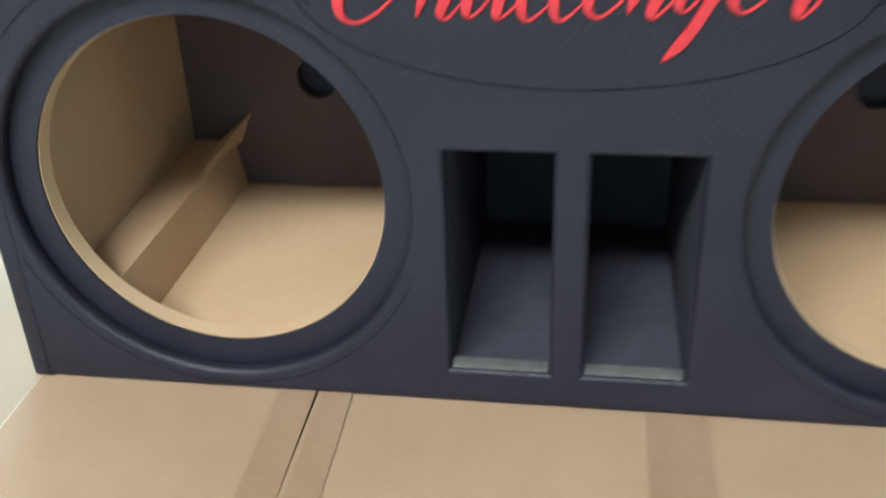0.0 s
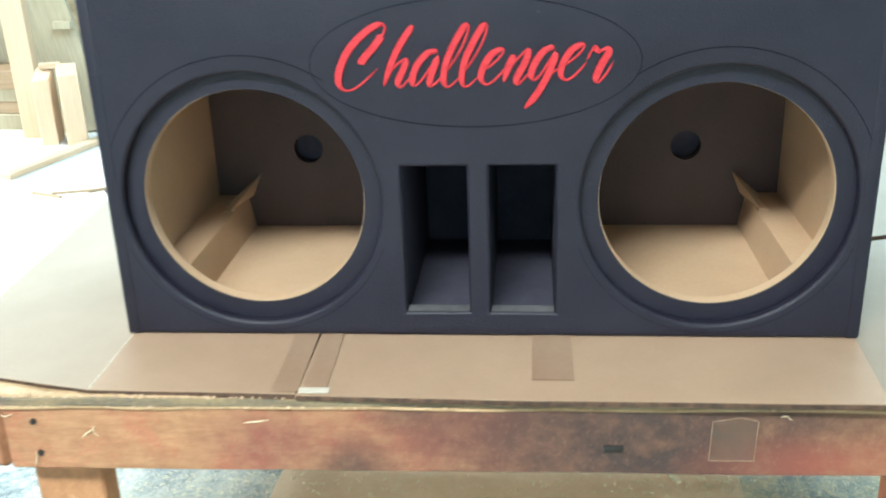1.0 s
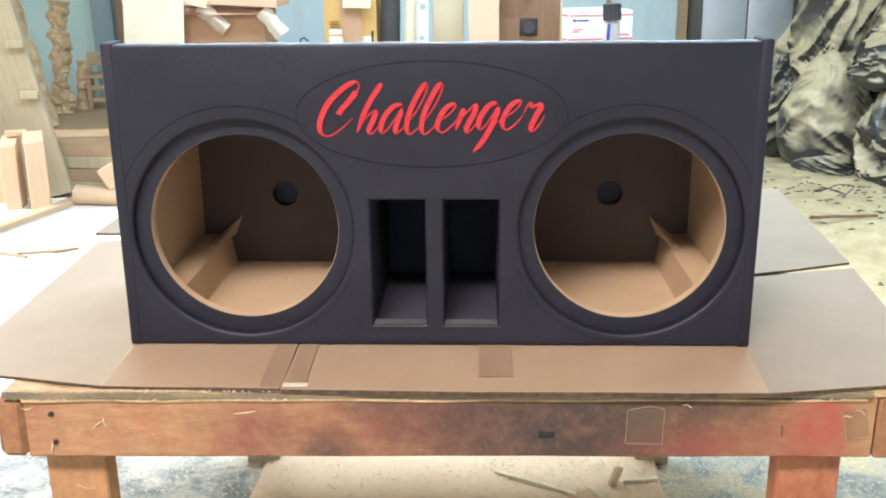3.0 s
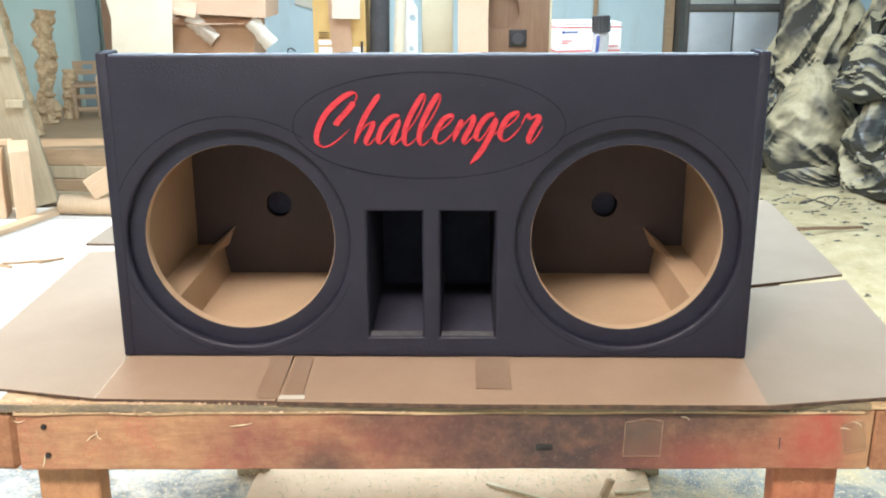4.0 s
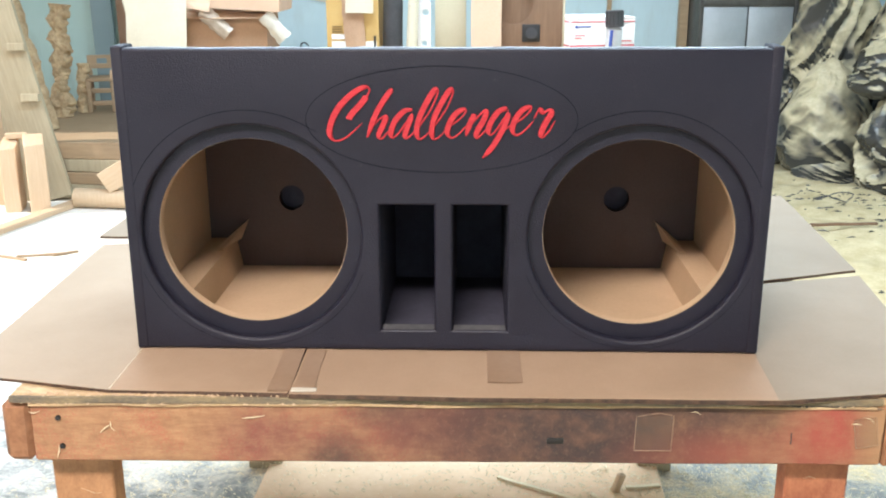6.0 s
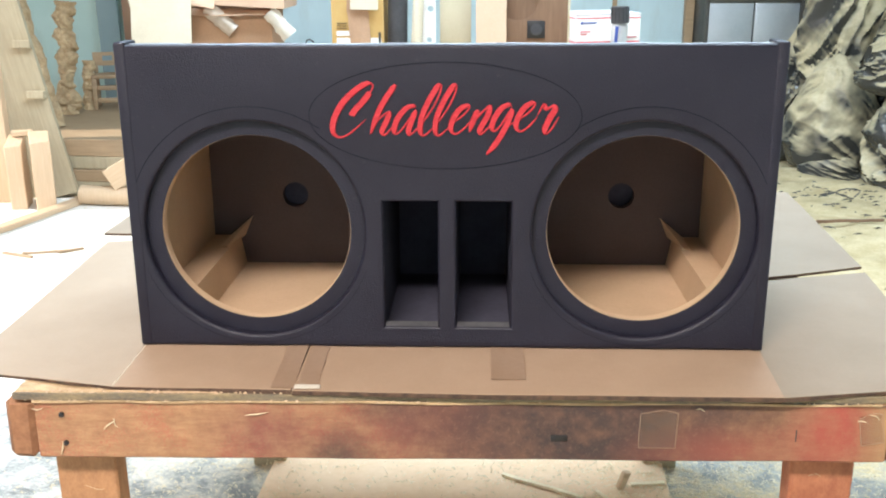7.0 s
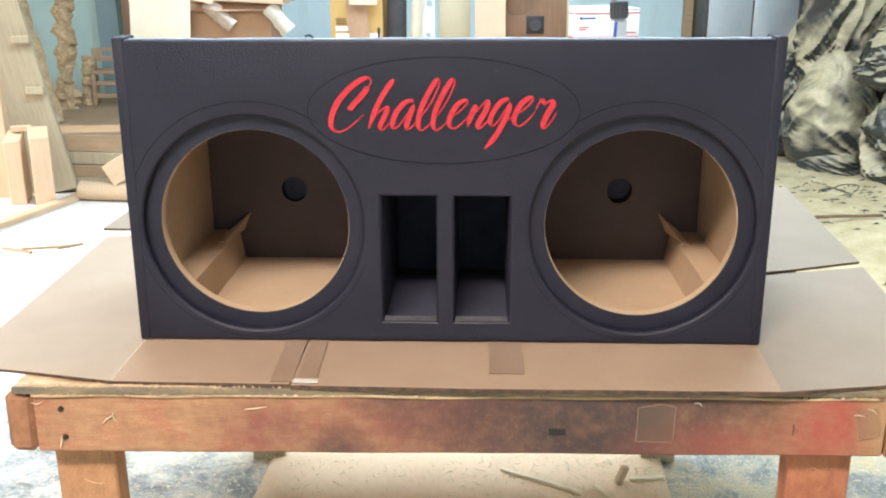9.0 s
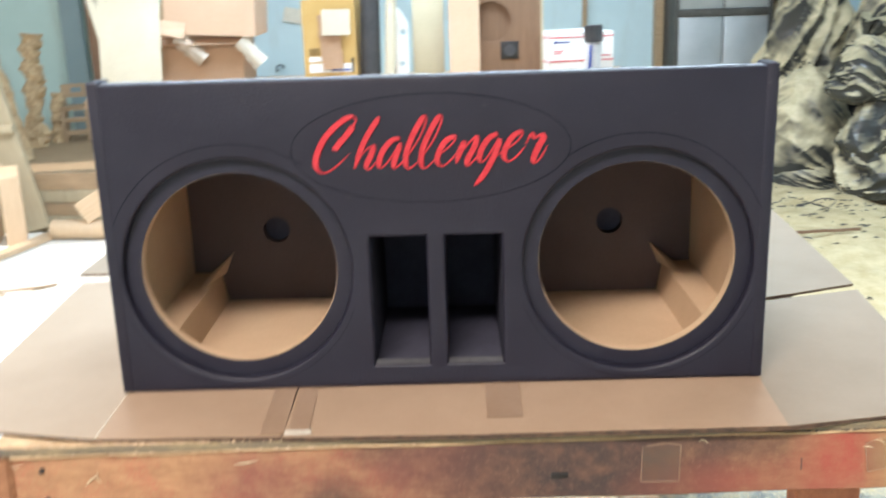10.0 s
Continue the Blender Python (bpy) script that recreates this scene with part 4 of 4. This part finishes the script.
# ---- sawdust bags ----
def waste_bag(seed, m, w, d, h, lean=0.0, neck=0.35, mat=None, label="stuffed black bin bag caked in pale sawdust", folds=1.0, tied=False):
    """A slumped liner: fat below, drawn in towards its top, with flat facets between sharp slanting creases."""
    bm = bmesh.new()
    bmesh.ops.create_icosphere(bm, subdivisions=6, radius=1.0)
    off = Vector((seed * 7.3, seed * 2.9, seed * 4.1))
    tilt = 0.65 if seed % 2 else -0.7
    for v in bm.verts:
        p = v.co.copy()
        t = (p.z + 1) / 2
        column = min(2.2, math.sqrt((1 - min(abs(p.z), 0.999) ** 5) / (1 - min(abs(p.z), 0.999) ** 2)))
        taper = 1.0 - (1.0 - neck) * max(0.0, t - 0.40) ** 1.3 / 0.60 ** 1.3
        sag = 1.0 + 0.20 * (1 - t) - 0.10 * math.exp(-((t - 0.05) / 0.06) ** 2)
        warp = 0.35 * noise.noise_vector(p * 1.3 + off)
        slope = p.z + tilt * p.x + 0.25 * p.y
        lump = noise.noise(p * 1.1 + off)
        swag = abs(noise.noise(Vector((p.x * 0.9, p.y * 0.9, slope * 2.0)) + 1.4 * warp + off))
        crease = abs(noise.noise(Vector((p.x * 1.5, p.y * 1.5, slope * 5.4)) + 1.8 * warp + off * 2))
        fine = abs(noise.noise(Vector((p.x * 2.4 + slope, p.y * 2.4, (p.z - tilt * 0.8 * p.x) * 13)) + warp * 2 + off * 3))
        where = max(0.0, min(1.0, 0.5 + 1.6 * noise.noise(p * 1.5 + off * 4)))
        gather = abs(noise.noise(Vector((p.x * 5, p.y * 5, p.z * 0.6)) + off)) * max(0.0, t - 0.6)
        r = 0.93 * column * taper * sag * (1 + 0.14 * lump) * (1.10 - folds * (0.42 * swag + where * (0.30 * crease + 0.10 * fine)) - 0.5 * gather)
        z = max(0.0, t * 1.04 - 0.04 + 0.03 * noise.noise(p * 3 + off) - 0.05 * folds * where * crease)
        v.co = Vector((p.x * r * w / 2 * 1.12 + lean * z * h, p.y * r * d / 2 * 1.12, z * h))
    if not tied:
        return solo("waste_bag", bm, mat or BAG, m, label, "bag", "sawdust bags")
    ob = thing("waste_bag", m, label, "bag", "sawdust bags")
    part("bag_body", bm, mat or BAG, ob)
    tuft = bmesh.new()
    bmesh.ops.create_cone(tuft, cap_ends=True, segments=40, radius1=0.03, radius2=0.075, depth=0.10)
    for v in tuft.verts:
        a = math.atan2(v.co.y, v.co.x)
        v.co.xy *= 1 + 0.28 * math.sin(7 * a + seed) + 0.15 * math.sin(13 * a)
        v.co.z += 0.02 * math.sin(3 * a + seed) * (v.co.z > 0)
    part("tied_neck", tuft, mat or BAG, ob, "gathered film above the knot", pose(lean * h, 0, h + 0.03, 18, 12, 0))
    band = [(0.034 * math.cos(0.42 * k), 0.034 * math.sin(0.42 * k), 0.003 * math.sin(k)) for k in range(17)]
    part("tie", tube(band, [0.006] * 17, 6), BLACK, ob, "dark tie round the neck", pose(lean * h, 0, h - 0.01))
    return ob


waste_bag(1, pose(2.27, 4.82, 0, 0, 0, 20), 0.50, 0.44, 0.74, -0.02, 0.45, BAG_PALE, "pale dust-covered bag slumped on the floor", 0.35)
waste_bag(2, pose(2.56, 4.28, 0, 0, 0, 70), 0.50, 0.50, 0.70, 0.0, 0.45, BAG, "creased black bag dusted with sawdust, glossy near its foot", 1.1)
waste_bag(3, pose(2.38, 5.10, 0.42, 0, 0, 130), 0.46, 0.44, 0.95, 0.03, 0.6, BAG_PALE, "tall pale wrinkled bag piled on the bags below", 0.9)
waste_bag(4, pose(2.14, 5.32, 0.0, 0, 0, 40), 0.44, 0.40, 0.76, 0.06, 0.6, BAG, "dark creased lower bag at the back of the pile", 1.1)
waste_bag(5, pose(2.20, 5.40, 0.50, 0, 0, 200), 0.38, 0.34, 0.85, -0.38, 0.5, BAG_PALE, "creased bag leaning at the back of the pile", 1.1)
waste_bag(6, pose(2.72, 4.75, 0.50, 0, 0, 300), 0.50, 0.46, 0.75, 0.0, 0.5, BAG_PALE, "dusted bag piled high beside the wall")
waste_bag(7, pose(2.42, 4.36, 0.56, 0, 0, 10), 0.36, 0.34, 0.40, 0.05, 0.5, BAG, "glossy black knotted bag top", 1.0, True)
waste_bag(8, pose(2.72, 5.20, 0.0, 0, 0, 100), 0.60, 0.55, 0.80, 0.0, 0.6, BAG)
waste_bag(9, pose(3.10, 4.55, 0.0, 0, 0, 160), 0.55, 0.50, 0.80, 0.0, 0.5, BAG)
waste_bag(11, pose(2.20, 4.62, 0.0, 0, 0, -25), 0.30, 0.18, 0.17, 0.0, 0.7, BAG, "crumpled empty black bag lying at the pile's foot", 0.25)

# ---- timber stack, offcuts and boards on the side ----
def board(m, w, t, ln, mat, label, category="board", seed=0, wobble=0.002, group="loose boards"):
    """A plank along its own z."""
    return solo("board", rough_block(-w / 2, w / 2, -t / 2, t / 2, 0, ln, wobble, 8, seed, 0.002), mat, m, label, category, group)


def slab(m, w, t, ln, mat, label, seed):
    """A live-edge slab along its own z, its sides wandering with the bark, its face knobbly."""
    bm = bmesh.new()
    n, c = 70, 14
    rows = []
    for i in range(n + 1):
        z = ln * i / n
        a, b = (w / 2 * max(0.25, 1 + 0.8 * noise.noise(Vector((z * 6, seed, k))) + 0.5 * noise.noise(Vector((z * 15, seed, k + 3))) + 0.35 * noise.noise(Vector((z * 45, seed, k)))) for k in (0, 9))
        row = []
        for k in range(c + 1):
            u = k / c
            x = -a + (a + b) * u
            knob = 0.55 * t * noise.noise(Vector((x * 24, z * 15, seed))) + 0.35 * t * noise.noise(Vector((x * 60, z * 45, seed)))
            row.append(bm.verts.new((x, -t * math.sin(math.pi * u) ** 0.6 + knob, z)))
        row += [bm.verts.new((b * 0.9, t / 2, z)), bm.verts.new((-a * 0.9, t / 2, z))]
        rows.append(row)
    for r, s in zip(rows, rows[1:]):
        for k in range(c + 3):
            bm.faces.new((r[k], r[(k + 1) % (c + 3)], s[(k + 1) % (c + 3)], s[k]))
    bm.faces.new(rows[0][::-1])
    bm.faces.new(rows[-1])
    return solo("bark_slab", bm, mat, m, label, "slab", "bark-edged slabs")


solo("timber_upright", rough_block(-0.075, 0.055, -0.03, 0.03, 0, 2.4, 0.003, 10, 31), PINE, pose(-2.66, 3.95, 0, 0, -0.5, 0), "pale timber upright standing among stacked boards", "post")
wide_board = board(pose(-2.44, 4.04, 0.0, -4, -13.3, 0), 0.33, 0.03, 2.3, GREYED, "wide dusty greyed board leaning upright", seed=1)
board(pose(-2.85, 4.4, 0.0, -4, -9, 0), 0.34, 0.03, 2.2, GREYED, "wide dusty greyed board leaning upright", seed=2)
for x, z in ((0.132, 0.869), (0.12, 0.584)):
    part("cleat", rough_block(-0.055, 0.045, -0.055, -0.0165, -0.022, 0.022, 0.002, 6, z, 0.003), GREYED, wide_board, "short cleat on the board", pose(x, 0, z, 0, 13, 0))
slab(pose(-2.71, 5.0, 0.34, -2, 5, 0), 0.13, 0.05, 0.73, BARK, "bark-edged pale slab leaning against the painted wall", 3.0)
slab(pose(-2.545, 4.5, 0.34, -3, -13, 0), 0.06, 0.04, 1.2, BARK, "narrow bark-edged offcut leaning among the boards", 7.0)
slab(pose(-2.63, 5.2, 0.34, -3, 2, 0), 0.07, 0.05, 0.33, BARK, "short ragged bark offcut on the timber stack", 12.0)
board(pose(-2.58, 5.60, 0.0, -1, -1, 0), 0.15, 0.03, 2.2, SLATE, "slate-blue painted board standing against the wall", seed=4)
board(pose(-2.36, 5.50, 0.34, -1, -1, 0), 0.16, 0.03, 1.6, WALNUT, "dark brown panel standing against the wall", seed=5)
board(pose(-1.80, 4.3, 0.34, -5, -13, 0), 0.045, 0.02, 1.6, CREAM, "white-painted board leaning askew", seed=6)
board(pose(-1.93, 4.9, 0.0, -4, 9, 0), 0.10, 0.03, 1.9, OAK, "brown board leaning askew", seed=7)

K = 0.80
stool = thing("wooden_stool", pose(-2.52, 5.28, 0.341, 0, 0, 14) @ Matrix.Scale(1.30, 4), "small dusty wooden frame stool on the timber stack", "stool")
part("seat", block(-0.09 * K, 0.09 * K, -0.09 * K, 0.09 * K, 0.16, 0.178, 0.004), OAK, stool)
part("back_rest", plate([loop_rect(-0.09 * K, 0.09 * K, 0.215, 0.285), loop_rect(-0.03 * K, 0.035 * K, 0.24, 0.267)], 0.014, 0.002), OAK, stool, "slotted back rail", pose(0, 0.060, 0))
for x in (-0.06, 0.06):
    for y in (-0.06, 0.06):
        part("leg", block(x - 0.011, x + 0.011, y - 0.011, y + 0.011, 0, 0.1598, 0.002), OAK, stool)
    part("back_post", block(x - 0.010, x + 0.010, 0.060, 0.072, 0.1785, 0.2148, 0.002), OAK, stool)
for z in (0.035, 0.10):
    part("stretcher", block(-0.0485, 0.0485, -0.068, -0.053, z, z + 0.024, 0.002), OAK, stool)

for i, (x, y, z, ln, w, t, a) in enumerate(((-2.20, 4.80, 0.00, 1.55, 1.46, 0.09, -4), (-2.20, 4.80, 0.091, 1.5, 1.46, 0.07, -5), (-2.20, 4.80, 0.162, 1.55, 1.44, 0.075, -4), (-2.25, 4.82, 0.238, 1.6, 1.48, 0.10, -3))):
    solo("stacked_plank", rough_block(-ln / 2, ln / 2, -w / 2, w / 2, 0, t, 0.004, 9, 40 + i, 0.004), OAK if i % 2 else GREYED, pose(x, y, z, 0, 0, a), "dusty thick plank in a low timber stack", "plank", "timber stack")

solo("half_log", rod(0.055, -0.30, 0.30, 0.050, 26), PINE_X, pose(-1.90, 3.86, 0.056, 0, 90, -6), "pale round timber lying in the sun", "log")
for x, y, w, d, h, a, lb in ((-2.525, 3.84, 0.085, 0.16, 0.375, 14, "upright pale timber block beside its twin"), (-2.375, 3.82, 0.105, 0.16, 0.40, 24, "upright pale timber block with a sloping top")):
    bm = rough_block(-w / 2, w / 2, -d / 2, d / 2, 0, h, 0.003, 6, x, 0.004)
    for v in bm.verts:
        if v.co.z > h * 0.9:
            v.co.z += 0.25 * v.co.y
    solo("timber_block", bm, PINE, pose(x, y, 0, 0, 0, a), lb, "block", "upright timber blocks")
solo("cross_batten", rough_block(-0.055, 0.055, -0.02, 0.02, 0, 0.03, 0.002, 6, 3), PINE_X, pose(-2.50, 3.89, 0.392, 0, 0, 20), "short batten bridging two timber blocks", "batten")
solo("offcut", rough_block(0, 0.42, -0.012, 0.012, 0, 0.125, 0.002, 6, 8, 0.002), PINE_X, pose(-1.985, 3.84, 0.095, 0, -30, 8), "tan board offcut tilted against the timber stack", "offcut")
solo("floor_plank", rough_block(-0.42, 0.42, -0.035, 0.035, 0, 0.03, 0.003, 8, 51), PINE_X, pose(-2.33, 3.55, 0.001, 0, 0, 74), "pale batten lying on the floor", "plank")
for i, (x, y, a, ln) in enumerate(((-2.0, 2.95, 12, 0.22), (-2.12, 2.90, -20, 0.18), (-1.9, 2.98, 40, 0.12))):
    solo("splinter", rough_block(-ln / 2, ln / 2, -0.010, 0.010, 0, 0.010, 0.004, 5, 60 + i, 0.002), OAK, pose(x, y, 0.001, 0, 0, a), "dark torn splinter on the sunlit floor", "splinter", "floor splinters")

# ---- under the table ----
SHEET = plain("dusty_floor_board", (0.66, 0.455, 0.285), (0.78, 0.575, 0.385), 3, 0.8, 0.2, fine=60)
solo("floor_sheet", rough_block(-0.53, 0.53, -0.55, 0.55, 0, 0.012, 0.003, 12, 70), SHEET, pose(0.0, 0.52, 0.002, 0, 0, -2), "dusty grey-tan board lying flat under the table", "board")
solo("offcut_wedge", block(-0.010, 0.010, -0.008, 0.008, 0, 0.055, 0.003), PINE, pose(0.413, 0.851, 0.016, 12, 14, 30), "thin upright wooden offcut", "offcut")
for x, y, a, ln in ((0.212, 0.852, -29.4, 0.232), (0.376, 0.783, -60, 0.10), (0.489, 0.870, 8, 0.09)):
    solo("stick", rough_block(-ln / 2, ln / 2, -0.006, 0.006, 0, 0.008, 0.003, 5, x, 0.001), SHAVING, pose(x, y, 0.017, 0, 0, a), "pale splintered stick on the board", "stick", "sticks under the table")


def shavings(n, spots, seed):
    """Curls and chips strewn over the floor."""
    rnd = random.Random(seed)
    verts, faces = [], []
    for _ in range(n):
        cx, cy, sx, sy = rnd.choice(spots)
        x, y = rnd.gauss(cx, sx), rnd.gauss(cy, sy)
        rest = 0.0185 if -0.54 < x < 0.54 and -0.04 < y < 1.08 else 0.001
        a, ln, w, lift = rnd.uniform(0, 6.28), rnd.uniform(0.004, 0.016), rnd.uniform(0.0012, 0.003), rnd.uniform(0.001, 0.004)
        ux, uy, k = math.cos(a), math.sin(a), len(verts)
        for s, z in ((-0.5, rest), (0.0, rest + lift), (0.5, rest)):
            for side in (-0.5, 0.5):
                verts.append((x + ux * ln * s - uy * w * side, y + uy * ln * s + ux * w * side, z + 0.0015 * (side + 0.5)))
        faces += [(k, k + 1, k + 3, k + 2), (k + 2, k + 3, k + 5, k + 4)]
    me = bpy.data.meshes.new("wood_shavings")
    me.from_pydata(verts, [], faces)
    return me


ob = part("wood_shavings", shavings(10000, ((-0.8, 0.75, 0.3, 0.22), (-0.75, 0.6, 0.3, 0.3), (0.7, 0.7, 0.25, 0.3), (-0.6, 1.1, 0.35, 0.2), (0.9, 0.9, 0.3, 0.3), (2.0, 4.0, 0.5, 0.5), (1.8, 3.2, 0.6, 0.6), (0.5, 0.95, 0.3, 0.12), (0.4, 0.8, 0.3, 0.15), (-2.2, 3.2, 0.5, 0.6)), 5), SHAVING, None)
tagged(ob, "pale wood shavings and chips strewn over the floor", "shavings", kind="stuff")


def drift(w, d, h, m, seed):
    """A low uneven heap of sawdust."""
    bm = bmesh.new()
    bmesh.ops.create_grid(bm, x_segments=60, y_segments=60, size=0.5)
    for v in bm.verts:
        r = min(1.0, 2 * v.co.xy.length)
        z = h * (1 - r * r) * (0.6 + 0.7 * noise.noise(Vector((v.co.x * 5, v.co.y * 5, seed))) + 0.25 * noise.noise(Vector((v.co.x * 19, v.co.y * 19, seed))))
        v.co = Vector((v.co.x * w, v.co.y * d, max(z, 0.0) if r < 1 else -0.004))
    return tagged(solo("sawdust_heap", bm, DUST, m, "low drift of pale sawdust on the floor", "sawdust"), kind="stuff")


DUST = plain("sawdust", (0.46, 0.35, 0.18), (0.70, 0.58, 0.36), 9, 0.95, 0.8, fine=90, distance=0.006)
drift(1.8, 1.6, 0.07, pose(2.3, 4.3, 0.0), 2)
drift(1.6, 1.8, 0.05, pose(1.9, 3.0, 0.0), 4)
drift(1.2, 1.0, 0.05, pose(2.7, 3.7, 0.0), 6)

# ---- dark chips and scraps on the sawdust ----
def chips(n, spots, seed):
    """Short dark slivers."""
    rnd = random.Random(seed)
    verts, faces = [], []
    for _ in range(n):
        cx, cy, sx, sy = rnd.choice(spots)
        x, y = rnd.gauss(cx, sx), rnd.gauss(cy, sy)
        a, ln, w, k = rnd.gauss(0.1, 0.5), rnd.uniform(0.01, 0.07), rnd.uniform(0.003, 0.009), len(verts)
        ux, uy = math.cos(a), math.sin(a)
        h = 0.062 * max(0.0, 1 - ((x - 2.2) ** 2 + (y - 4.0) ** 2)) + 0.012
        for s, side, z in ((-0.5, 0, h), (0, -0.5, h), (0.5, 0, h), (0, 0.5, h), (0, 0, h + 0.008)):
            verts.append((x + ux * ln * s - uy * w * side, y + uy * ln * s + ux * w * side, z))
        faces += [(k, k + 1, k + 4), (k + 1, k + 2, k + 4), (k + 2, k + 3, k + 4), (k + 3, k, k + 4)]
    me = bpy.data.meshes.new("dark_chips")
    me.from_pydata(verts, [], faces)
    return me


ob = part("dark_chips", chips(260, ((2.0, 3.9, 0.35, 0.35), (1.9, 3.2, 0.4, 0.5), (2.4, 3.6, 0.3, 0.3), (1.6, 2.4, 0.4, 0.4)), 8), IRON, None)
tagged(ob, "dark wood slivers scattered over the sawdust", "chips", kind="stuff")
loop = [(0.09 * math.cos(a) * (1 + 0.3 * math.sin(3 * a)), 0.06 * math.sin(a), 0.05 + 0.018 * math.sin(2 * a)) for a in (0.35 * i for i in range(30))]
solo("wire_tangle", tube(loop, [0.0035] * 30, 6), CHARCOAL, pose(1.99, 3.80, 0.05), "small tangle of dark wire on the sawdust", "wire")
solo("stick", rough_block(-0.17, 0.17, -0.008, 0.008, 0, 0.014, 0.006, 7, 91, 0.002), WALNUT, pose(1.91, 3.42, 0.045, 0, 0, 3), "dark crooked stick on the sawdust", "stick")
